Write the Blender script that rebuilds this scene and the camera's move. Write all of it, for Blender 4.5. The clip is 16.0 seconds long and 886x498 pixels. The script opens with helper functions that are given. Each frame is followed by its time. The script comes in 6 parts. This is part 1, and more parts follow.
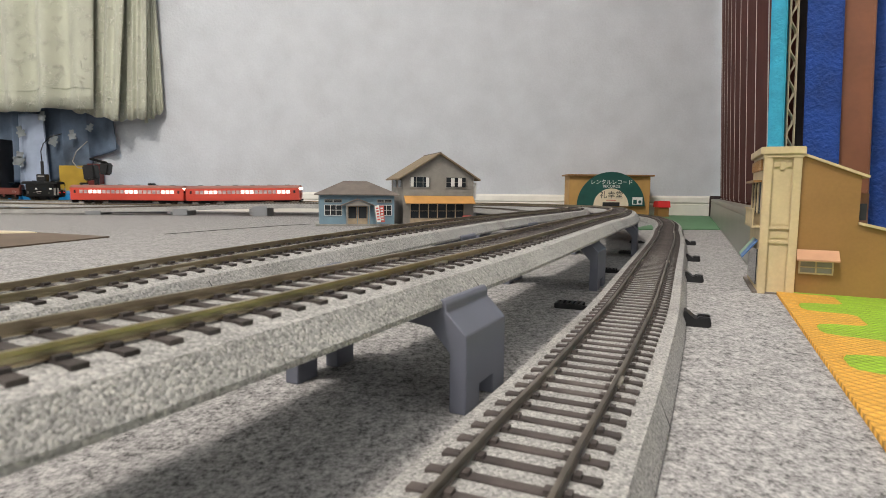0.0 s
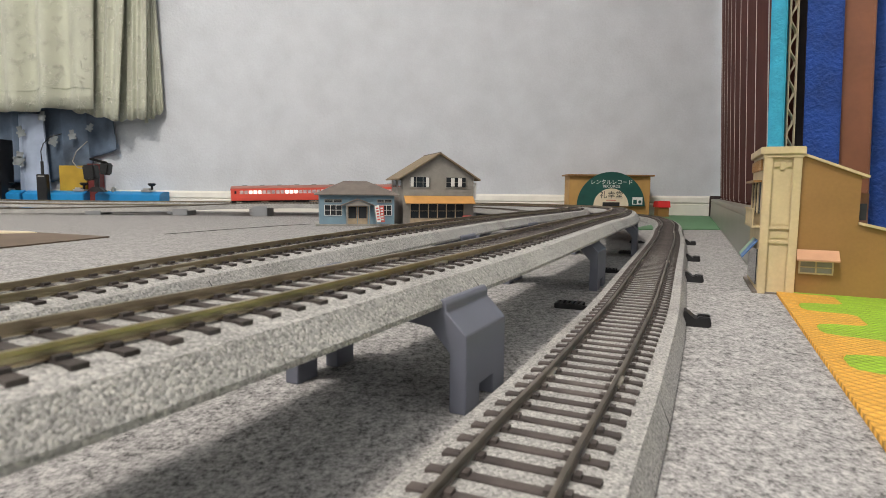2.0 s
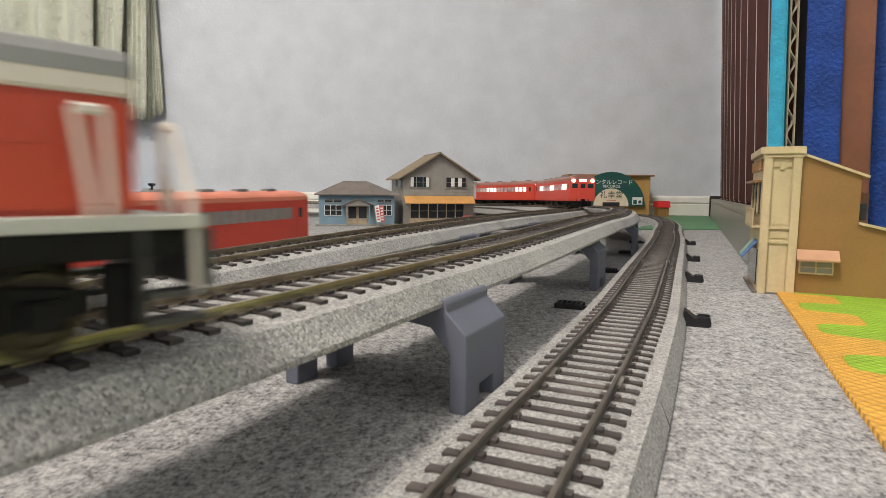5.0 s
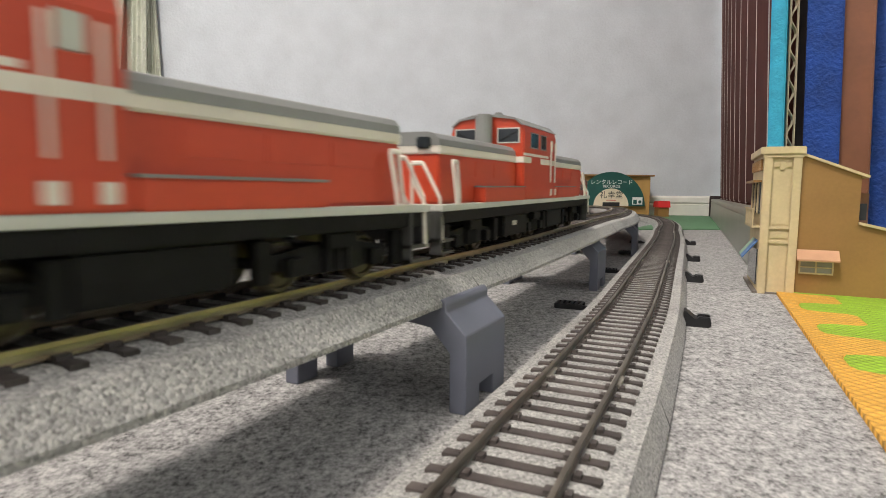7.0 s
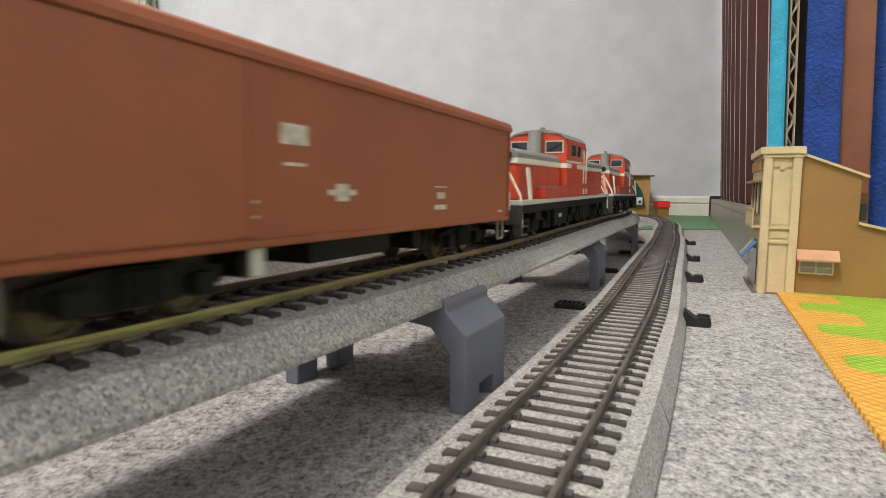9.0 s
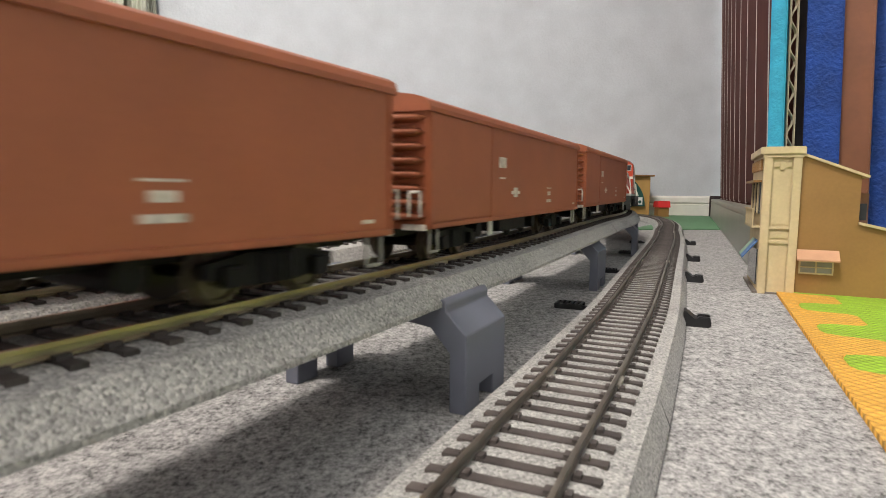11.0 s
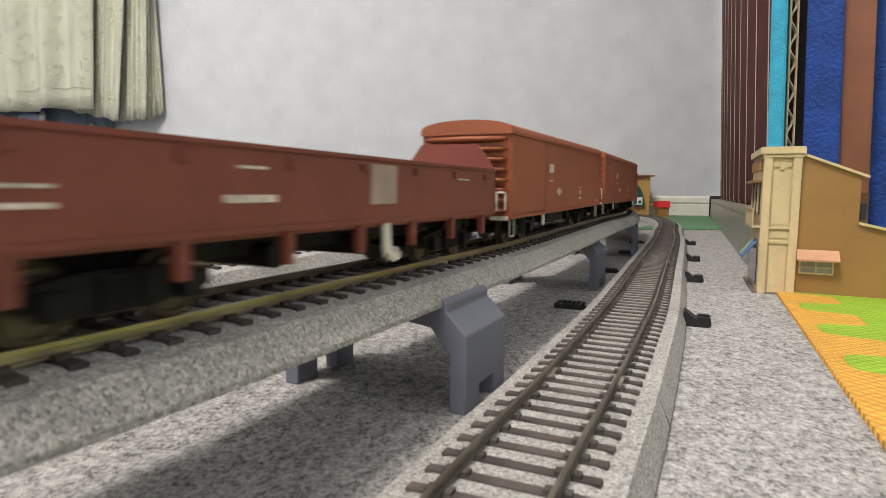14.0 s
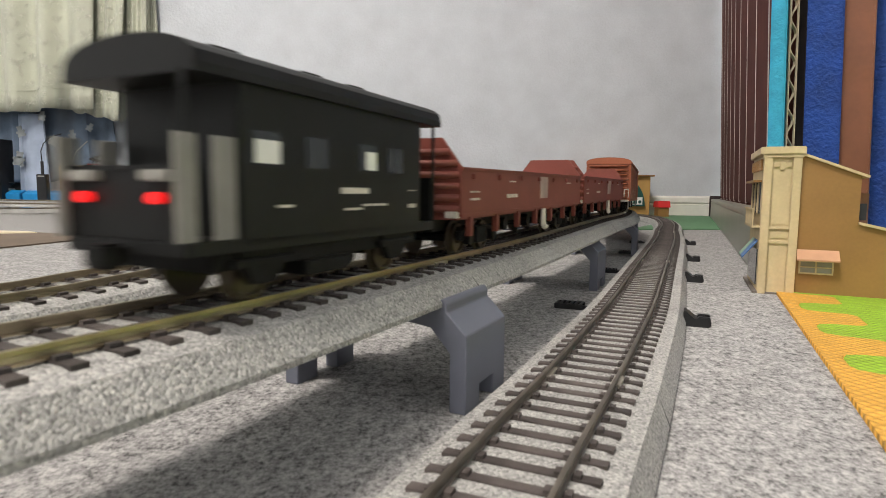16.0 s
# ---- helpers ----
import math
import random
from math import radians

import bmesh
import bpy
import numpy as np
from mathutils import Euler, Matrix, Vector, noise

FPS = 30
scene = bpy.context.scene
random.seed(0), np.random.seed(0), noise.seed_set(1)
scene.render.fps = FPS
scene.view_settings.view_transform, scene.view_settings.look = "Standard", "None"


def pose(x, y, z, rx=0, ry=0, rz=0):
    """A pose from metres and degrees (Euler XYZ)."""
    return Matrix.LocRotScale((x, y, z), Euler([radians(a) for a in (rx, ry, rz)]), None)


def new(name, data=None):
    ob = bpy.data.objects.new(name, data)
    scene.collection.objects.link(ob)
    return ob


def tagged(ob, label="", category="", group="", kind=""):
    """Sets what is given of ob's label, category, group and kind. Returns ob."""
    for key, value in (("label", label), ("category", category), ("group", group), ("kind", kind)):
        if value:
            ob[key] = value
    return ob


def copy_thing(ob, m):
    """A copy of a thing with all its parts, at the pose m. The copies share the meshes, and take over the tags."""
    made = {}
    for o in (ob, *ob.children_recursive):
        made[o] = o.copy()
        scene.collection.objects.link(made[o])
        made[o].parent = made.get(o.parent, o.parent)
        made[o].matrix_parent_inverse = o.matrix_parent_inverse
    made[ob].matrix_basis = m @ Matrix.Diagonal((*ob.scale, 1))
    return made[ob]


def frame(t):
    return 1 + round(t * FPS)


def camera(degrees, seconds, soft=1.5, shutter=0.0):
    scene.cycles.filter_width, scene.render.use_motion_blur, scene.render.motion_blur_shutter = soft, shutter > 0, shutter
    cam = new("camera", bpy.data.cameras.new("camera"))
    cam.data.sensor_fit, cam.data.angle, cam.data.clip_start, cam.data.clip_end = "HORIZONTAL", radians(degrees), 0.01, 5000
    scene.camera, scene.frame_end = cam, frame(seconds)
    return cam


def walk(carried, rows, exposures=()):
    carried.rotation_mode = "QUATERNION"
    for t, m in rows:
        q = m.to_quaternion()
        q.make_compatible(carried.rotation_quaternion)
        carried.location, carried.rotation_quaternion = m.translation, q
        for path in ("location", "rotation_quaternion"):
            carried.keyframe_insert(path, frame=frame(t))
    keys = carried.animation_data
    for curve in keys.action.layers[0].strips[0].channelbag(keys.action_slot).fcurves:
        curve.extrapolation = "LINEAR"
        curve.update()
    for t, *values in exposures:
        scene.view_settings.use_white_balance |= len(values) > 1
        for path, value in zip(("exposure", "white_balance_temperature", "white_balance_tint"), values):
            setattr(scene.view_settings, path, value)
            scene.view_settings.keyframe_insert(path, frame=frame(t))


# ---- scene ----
cam = camera(73.5, 16.0, soft=0.7, shutter=0.5)
cam.data.dof.use_dof, cam.data.dof.focus_distance, cam.data.dof.aperture_fstop = True, 0.65, 54.0
CAM_POSE = pose(0, 0, 0.0585, 90 - 5.55, 0, 0) @ pose(0, 0, 0, 0, 0, 0.6)
walk(cam, [(0, CAM_POSE), (16.0, CAM_POSE)], exposures=[(0, 0.02), (4.2, 0.0), (7.5, 0.15), (12.5, 0.21), (16.0, 0.14)])

# ---- light ----
world = bpy.data.worlds.new("room_world")
scene.world = world
world.use_nodes = True
world.node_tree.nodes["Background"].inputs[0].default_value = (0.9, 0.93, 1.0, 1)
world.node_tree.nodes["Background"].inputs[1].default_value = 0.05
lamp_data = bpy.data.lights.new("ceiling_light", "POINT")
lamp_data.shadow_soft_size, lamp_data.energy = 0.22, 136
lamp_data.color = (1.0, 0.915, 0.84)
LAMP_AT = (-0.78, -0.60, 2.12)
lamp = new("ceiling_light", lamp_data)
lamp.matrix_world = pose(*LAMP_AT)
scene.view_settings.exposure = 0.0


# ---- materials ----
def mat(name, color, rough=0.6, metal=0.0, vary=0.12, scale=60.0, bump=0.0, bscale=400.0, spec=0.5, emit=0.0, second=None, fine=0.0, fscale=900.0, rand=0.0):
    """Principled material whose colour drifts at two scales, in metres of object space."""
    m = bpy.data.materials.new(name)
    m.use_nodes = True
    nt = m.node_tree
    b = nt.nodes["Principled BSDF"]
    b.inputs["Roughness"].default_value = rough
    b.inputs["Metallic"].default_value = metal
    b.inputs["Specular IOR Level"].default_value = spec
    if emit:
        b.inputs["Emission Color"].default_value = (*color, 1)
        b.inputs["Emission Strength"].default_value = emit
    co = nt.nodes.new("ShaderNodeTexCoord")
    n1 = nt.nodes.new("ShaderNodeTexNoise")
    n1.inputs["Scale"].default_value = scale
    n1.inputs["Detail"].default_value = 5
    nt.links.new(co.outputs["Object"], n1.inputs["Vector"])
    ramp = nt.nodes.new("ShaderNodeValToRGB")
    lo = second or tuple(c * (1 - vary * 1.6) for c in color)
    hi = tuple(min(1, c * (1 + vary)) for c in color)
    ramp.color_ramp.elements[0].color, ramp.color_ramp.elements[0].position = (*lo, 1), 0.32
    ramp.color_ramp.elements[1].color, ramp.color_ramp.elements[1].position = (*hi, 1), 0.68
    nt.links.new(n1.outputs["Fac"], ramp.inputs["Fac"])
    out = ramp.outputs["Color"]
    if fine:
        n2 = nt.nodes.new("ShaderNodeTexNoise")
        n2.inputs["Scale"].default_value = fscale
        n2.inputs["Detail"].default_value = 3
        nt.links.new(co.outputs["Object"], n2.inputs["Vector"])
        mr = nt.nodes.new("ShaderNodeMapRange")
        mr.inputs[1].default_value, mr.inputs[2].default_value = 0.3, 0.7
        mr.inputs[3].default_value, mr.inputs[4].default_value = 1 - fine, 1 + fine * 0.7
        nt.links.new(n2.outputs["Fac"], mr.inputs[0])
        mx = nt.nodes.new("ShaderNodeMix")
        mx.data_type, mx.blend_type = "RGBA", "MULTIPLY"
        mx.inputs[0].default_value = 1
        nt.links.new(out, mx.inputs[6])
        nt.links.new(mr.outputs[0], mx.inputs[7])
        out = mx.outputs[2]
    if rand:
        info = nt.nodes.new("ShaderNodeObjectInfo")
        mr = nt.nodes.new("ShaderNodeMapRange")
        mr.inputs[3].default_value, mr.inputs[4].default_value = 1 - rand, 1 + rand
        nt.links.new(info.outputs["Random"], mr.inputs[0])
        mx = nt.nodes.new("ShaderNodeMix")
        mx.data_type, mx.blend_type = "RGBA", "MULTIPLY"
        mx.inputs[0].default_value = 1
        nt.links.new(out, mx.inputs[6])
        nt.links.new(mr.outputs[0], mx.inputs[7])
        out = mx.outputs[2]
    nt.links.new(out, b.inputs["Base Color"])
    if bump:
        nb = nt.nodes.new("ShaderNodeTexNoise")
        nb.inputs["Scale"].default_value = bscale
        nb.inputs["Detail"].default_value = 4
        nt.links.new(co.outputs["Object"], nb.inputs["Vector"])
        bp = nt.nodes.new("ShaderNodeBump")
        bp.inputs["Strength"].default_value = min(1.0, bump)
        bp.inputs["Distance"].default_value = 0.6 / bscale
        nt.links.new(nb.outputs["Fac"], bp.inputs["Height"])
        nt.links.new(bp.outputs["Normal"], b.inputs["Normal"])
    return m


def grain(name, colors, scale, rough=0.9, depth=0.0008, second_scale=35.0):
    """Granular material: cells of several greys with relief, for ballast and felt."""
    m = bpy.data.materials.new(name)
    m.use_nodes = True
    nt = m.node_tree
    b = nt.nodes["Principled BSDF"]
    b.inputs["Roughness"].default_value = rough
    b.inputs["Specular IOR Level"].default_value = 0.25
    co = nt.nodes.new("ShaderNodeTexCoord")
    v = nt.nodes.new("ShaderNodeTexVoronoi")
    v.inputs["Scale"].default_value = scale
    nt.links.new(co.outputs["Object"], v.inputs["Vector"])
    sep = nt.nodes.new("ShaderNodeSeparateColor")
    nt.links.new(v.outputs["Color"], sep.inputs[0])
    ramp = nt.nodes.new("ShaderNodeValToRGB")
    while len(ramp.color_ramp.elements) < len(colors):
        ramp.color_ramp.elements.new(0.5)
    for i, (e, c) in enumerate(zip(ramp.color_ramp.elements, colors)):
        e.position, e.color = i / (len(colors) - 1), (*c, 1)
    nt.links.new(sep.outputs[0], ramp.inputs["Fac"])
    n = nt.nodes.new("ShaderNodeTexNoise")
    n.inputs["Scale"].default_value = second_scale
    nt.links.new(co.outputs["Object"], n.inputs["Vector"])
    mr = nt.nodes.new("ShaderNodeMapRange")
    mr.inputs[1].default_value, mr.inputs[2].default_value = 0.3, 0.7
    mr.inputs[3].default_value, mr.inputs[4].default_value = 0.86, 1.1
    nt.links.new(n.outputs["Fac"], mr.inputs[0])
    mx = nt.nodes.new("ShaderNodeMix")
    mx.data_type, mx.blend_type = "RGBA", "MULTIPLY"
    mx.inputs[0].default_value = 1
    nt.links.new(ramp.outputs["Color"], mx.inputs[6])
    nt.links.new(mr.outputs[0], mx.inputs[7])
    nt.links.new(mx.outputs[2], b.inputs["Base Color"])
    bp = nt.nodes.new("ShaderNodeBump")
    bp.inputs["Strength"].default_value = 0.9
    bp.inputs["Distance"].default_value = depth
    bp.invert = True
    nt.links.new(v.outputs["Distance"], bp.inputs["Height"])
    nt.links.new(bp.outputs["Normal"], b.inputs["Normal"])
    return m


def felt(name):
    """Grey needle-felt carpet with short streaky fibres of light and dark grey."""
    m = bpy.data.materials.new(name)
    m.use_nodes = True
    nt = m.node_tree
    b = nt.nodes["Principled BSDF"]
    b.inputs["Roughness"].default_value = 0.97
    b.inputs["Specular IOR Level"].default_value = 0.1
    co = nt.nodes.new("ShaderNodeTexCoord")
    out = None
    for sx, sy, k in ((330, 250, 0.40), (900, 680, 0.46), (80, 65, 0.14)):
        mp = nt.nodes.new("ShaderNodeMapping")
        mp.inputs["Scale"].default_value = (sx, sy, 300)
        nt.links.new(co.outputs["Object"], mp.inputs["Vector"])
        n = nt.nodes.new("ShaderNodeTexNoise")
        n.inputs["Scale"].default_value = 1.0
        n.inputs["Detail"].default_value = 4
        n.inputs["Roughness"].default_value = 0.65
        n.inputs["Distortion"].default_value = 0.15
        nt.links.new(mp.outputs[0], n.inputs["Vector"])
        mul = nt.nodes.new("ShaderNodeMath")
        mul.operation = "MULTIPLY"
        mul.inputs[1].default_value = k
        nt.links.new(n.outputs["Fac"], mul.inputs[0])
        if out is None:
            out = mul.outputs[0]
        else:
            add = nt.nodes.new("ShaderNodeMath")
            nt.links.new(out, add.inputs[0])
            nt.links.new(mul.outputs[0], add.inputs[1])
            out = add.outputs[0]
    ramp = nt.nodes.new("ShaderNodeValToRGB")
    for pos_, c in ((0.40, 0.105), (0.465, 0.25), (0.515, 0.345)):
        e = ramp.color_ramp.elements.new(pos_)
        e.color = (c, c * 0.985, c * 0.965, 1)
    ramp.color_ramp.elements.remove(ramp.color_ramp.elements[0])
    ramp.color_ramp.elements[-1].position, ramp.color_ramp.elements[-1].color = 0.60, (0.53, 0.515, 0.505, 1)
    nt.links.new(out, ramp.inputs["Fac"])
    nt.links.new(ramp.outputs["Color"], b.inputs["Base Color"])
    bp = nt.nodes.new("ShaderNodeBump")
    bp.inputs["Strength"].default_value = 0.5
    bp.inputs["Distance"].default_value = 0.001
    nt.links.new(out, bp.inputs["Height"])
    nt.links.new(bp.outputs["Normal"], b.inputs["Normal"])
    return m


M_FELT = felt("grey_felt")
M_BALLAST = grain("ballast", [(0.19, 0.19, 0.18), (0.30, 0.298, 0.284), (0.355, 0.35, 0.333), (0.40, 0.394, 0.374), (0.53, 0.515, 0.485)], 1900, depth=0.00027)
M_SLEEPER = mat("sleeper_plastic", (0.078, 0.064, 0.058), rough=0.7, vary=0.25, scale=120, bump=0.3, bscale=900, rand=0.25)
M_RAIL = mat("nickel_rail", (0.40, 0.34, 0.24), rough=0.34, metal=0.9, vary=0.15, scale=50)
M_RAILSIDE = mat("dull_rail", (0.21, 0.185, 0.15), rough=0.42, metal=0.8, vary=0.2, scale=60)
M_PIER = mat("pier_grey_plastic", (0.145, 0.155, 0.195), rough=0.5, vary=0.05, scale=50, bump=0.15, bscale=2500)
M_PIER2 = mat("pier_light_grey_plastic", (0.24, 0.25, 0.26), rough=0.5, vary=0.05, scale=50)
M_BLACK = mat("black_plastic", (0.012, 0.012, 0.013), rough=0.42, vary=0.2, scale=80)
M_DARKUF = mat("underframe_black", (0.006, 0.006, 0.006), spec=0.22, rough=0.6, vary=0.3, scale=150, bump=0.2, bscale=900)
M_WALL = mat("wallpaper", (0.61, 0.648, 0.686), rough=0.85, vary=0.045, scale=14, bump=0.36, bscale=170, fine=0.035, fscale=260)
M_TRIM = mat("cream_trim", (0.8, 0.79, 0.72), rough=0.5, vary=0.04, scale=30)
M_CEIL = mat("ceiling_paper", (0.78, 0.78, 0.77), rough=0.9, vary=0.03, scale=10)


# ---- mesh helpers ----
def part(name, bm, material, parent=None, label="", smooth=False):
    me = bpy.data.meshes.new(name)
    bmesh.ops.recalc_face_normals(bm, faces=bm.faces)
    if smooth:
        for f_ in bm.faces:
            f_.smooth = True
    bm.to_mesh(me)
    bm.free()
    me.materials.append(material)
    ob = new(name, me)
    if parent is not None:
        ob.parent = parent
    if label:
        ob["label"] = label
    return ob


def share(name, mesh, parent, m):
    ob = new(name, mesh)
    ob.parent = parent
    ob.matrix_basis = m
    return ob


def box(bm, x0, x1, y0, y1, z0, z1, bevel=0.0, m=None):
    r = bmesh.ops.create_cube(bm, size=1.0)
    vs = r["verts"]
    for v in vs:
        v.co = Vector(((x0 + x1) / 2 + v.co.x * (x1 - x0), (y0 + y1) / 2 + v.co.y * (y1 - y0), (z0 + z1) / 2 + v.co.z * (z1 - z0)))
    if bevel:
        es = {e for v in vs for e in v.link_edges}
        r2 = bmesh.ops.bevel(bm, geom=list(es), offset=bevel, segments=2, affect="EDGES")
        vs = list({v for f_ in r2["faces"] for v in f_.verts} | {v for v in vs if v.is_valid})
    if m is not None:
        bmesh.ops.transform(bm, matrix=m, verts=vs)
    return vs


def cyl(bm, a, b, r, n=12, r2=None):
    a, b = Vector(a), Vector(b)
    d = b - a
    m = Matrix.Translation((a + b) / 2) @ d.to_track_quat("Z", "Y").to_matrix().to_4x4()
    bmesh.ops.create_cone(bm, cap_ends=True, segments=n, radius1=r, radius2=r if r2 is None else r2, depth=d.length, matrix=m)


def prism(bm, prof, x0, x1, axis="x"):
    """Extrudes a closed profile of (a, b) along an axis: x takes (y, z), y takes (x, z), z takes (x, y)."""
    put = {"x": lambda t, a, b: (t, a, b), "y": lambda t, a, b: (a, t, b), "z": lambda t, a, b: (a, b, t)}[axis]
    v0 = [bm.verts.new(put(x0, a, b)) for a, b in prof]
    v1 = [bm.verts.new(put(x1, a, b)) for a, b in prof]
    n = len(prof)
    bm.faces.new(v0)
    bm.faces.new(v1[::-1])
    for i in range(n):
        bm.faces.new((v0[i], v1[i], v1[(i + 1) % n], v0[(i + 1) % n]))


def tube(bm, pts, r, n=6):
    for a, b in zip(pts, pts[1:]):
        cyl(bm, a, b, r, n)


def thing(name, label, category, group="", m=None):
    ob = new(name)
    ob.empty_display_size = 0.01
    tagged(ob, label, category, group)
    if m is not None:
        ob.matrix_basis = m
    return ob


# ---- railway paths ----
class Path:
    """A smooth line through points, sampled by arc length."""

    def __init__(self, pts, closed=True):
        pts = [Vector(p) for p in pts]
        n = len(pts)
        out = []
        for i in range(n if closed else n - 1):
            p0 = pts[i - 1] if closed or i > 0 else pts[0] * 2 - pts[1]
            p1, p2 = pts[i], pts[(i + 1) % n]
            p3 = pts[(i + 2) % n] if closed or i + 2 < n else p2 * 2 - p1
            k = max(2, int((p2 - p1).length / 0.002))
            for j in range(k):
                t = j / k
                out.append(0.5 * (2 * p1 + (p2 - p0) * t + (2 * p0 - 5 * p1 + 4 * p2 - p3) * t * t + (3 * p1 - p0 - 3 * p2 + p3) * t ** 3))
        out.append(out[0].copy() if closed else pts[-1].copy())
        self.p = np.array(out)
        self.s = np.concatenate([[0], np.cumsum(np.linalg.norm(np.diff(self.p, axis=0), axis=1))])
        self.length, self.closed = float(self.s[-1]), closed

    def at(self, s):
        if self.closed:
            s = s % self.length
        return Vector([float(np.interp(s, self.s, self.p[:, i])) for i in range(3)])

    def way(self, s, d=0.006):
        a, b = self.at(s - d), self.at(s + d)
        return (b - a).normalized()

    def near(self, x, y):
        return float(self.s[np.argmin((self.p[:, 0] - x) ** 2 + (self.p[:, 1] - y) ** 2)])

    def stand(self, s, reach=0.0):
        """Pose on the rails at s: x forward, z up; reach is half the distance between the bogies."""
        if reach:
            a, b = self.at(s - reach), self.at(s + reach)
            o, w = (a + b) / 2, (b - a).normalized()
        else:
            o, w = self.at(s), self.way(s)
        side = Vector((0, 0, 1)).cross(w).normalized()
        return Matrix((( w.x, side.x, w.cross(side).x, o.x), (w.y, side.y, w.cross(side).y, o.y), (w.z, side.z, w.cross(side).z, o.z), (0, 0, 0, 1)))


def arc(cx_, cy_, r, a0, a1, z0, z1=None, n=8):
    z1 = z0 if z1 is None else z1
    return [(cx_ + r * math.cos(radians(a0 + (a1 - a0) * i / n)), cy_ + r * math.sin(radians(a0 + (a1 - a0) * i / n)), z0 + (z1 - z0) * i / n) for i in range(n + 1)]


ZR = 0.038
OUTER = Path([(-0.1115, 0.0086, ZR), (-0.080, 0.0475, ZR), (-0.055, 0.0908, ZR), (-0.0177, 0.1692, ZR), (0.019, 0.2467, 0.0382), (0.0652, 0.346, 0.0398), (0.1102, 0.4473, 0.0408), (0.1556, 0.5483, 0.041)]
             + arc(-0.305, 0.904, 0.55, -20, 90, 0.040, 0.0315)
             + [(-0.5, 1.454, 0.029), (-0.75, 1.454, 0.0275)] + arc(-1.0, 1.054, 0.40, 90, 215, 0.0275, ZR)
             + [(-1.05, 0.36, ZR)] + arc(-0.402, 0.283, 0.40, 215, 316.6, ZR)[:-1])
ZI = 0.0329
INNER = Path([(-0.1125, 0.146, ZI), (-0.1, 0.175, 0.0339), (-0.0784, 0.224, 0.0355), (-0.0483, 0.296, 0.037), (-0.02, 0.36, ZR), (0.01, 0.44, ZR), (0.042, 0.52, ZR), (0.085, 0.615, ZR), (0.13, 0.71, ZR), (0.17, 0.80, ZR)]
             + arc(-0.305, 0.895, 0.50, 0, 90, ZR, 0.027)
             + [(-0.5, 1.395, 0.0225), (-0.75, 1.393, 0.0215)] + arc(-0.98, 1.054, 0.34, 90, 215, 0.0215, ZI)
             + [(-1.00, 0.42, ZI)] + arc(-0.402, 0.283, 0.325, 215, 320, ZI))
ZF = 0.0125
FLOOR_IN = Path([(-0.24, 0.10, ZF), (-0.20, 0.2, ZF), (-0.165, 0.3, ZF), (-0.125, 0.42, 0.014), (-0.075, 0.56, 0.017), (-0.02, 0.68, 0.020), (0.05, 0.79, 0.024)]
                + arc(-0.18, 0.99, 0.33, -15, 90, 0.027, 0.030)
                + [(-0.40, 1.32, 0.030), (-0.575, 1.32, 0.0225), (-0.76, 1.31, 0.017)] + arc(-0.9, 1.02, 0.28, 90, 215, 0.0135, ZF) + arc(-0.62, 0.30, 0.36, 215, 335, ZF))
FLOOR_OUT = Path([(-0.066, -0.08, ZF), (-0.030, 0.0, ZF), (0.0045, 0.080, ZF), (0.0165, 0.107, ZF), (0.0232, 0.1215, ZF), (0.0367, 0.1505, ZF), (0.0625, 0.208, ZF), (0.086, 0.262, ZF), (0.132, 0.374, ZF), (0.237, 0.63, ZF), (0.298, 0.79, ZF), (0.36, 0.95, ZF),
                  (0.415, 1.13, ZF), (0.437, 1.27, ZF), (0.41, 1.36, ZF), (0.35, 1.41, ZF), (0.25, 1.43, ZF), (0.10, 1.39, ZF), (-0.05, 1.31, ZF)], closed=False)

GAUGE = 0.0088
PITCH = 0.0072
SLEEPER_MESH = None


def sleeper_mesh():
    bm = bmesh.new()
    box(bm, -0.00125, 0.00125, -0.0145, 0.0145, -0.0042, -0.0022)
    for y in (-GAUGE, GAUGE):
        for e in (-0.0017, 0.0017):
            box(bm, -0.0011, 0.0011, y + e - 0.0006, y + e + 0.0006, -0.0025, -0.0015)
    me = bpy.data.meshes.new("sleeper")
    bm.to_mesh(me)
    bm.free()
    me.materials.append(M_SLEEPER)
    return me


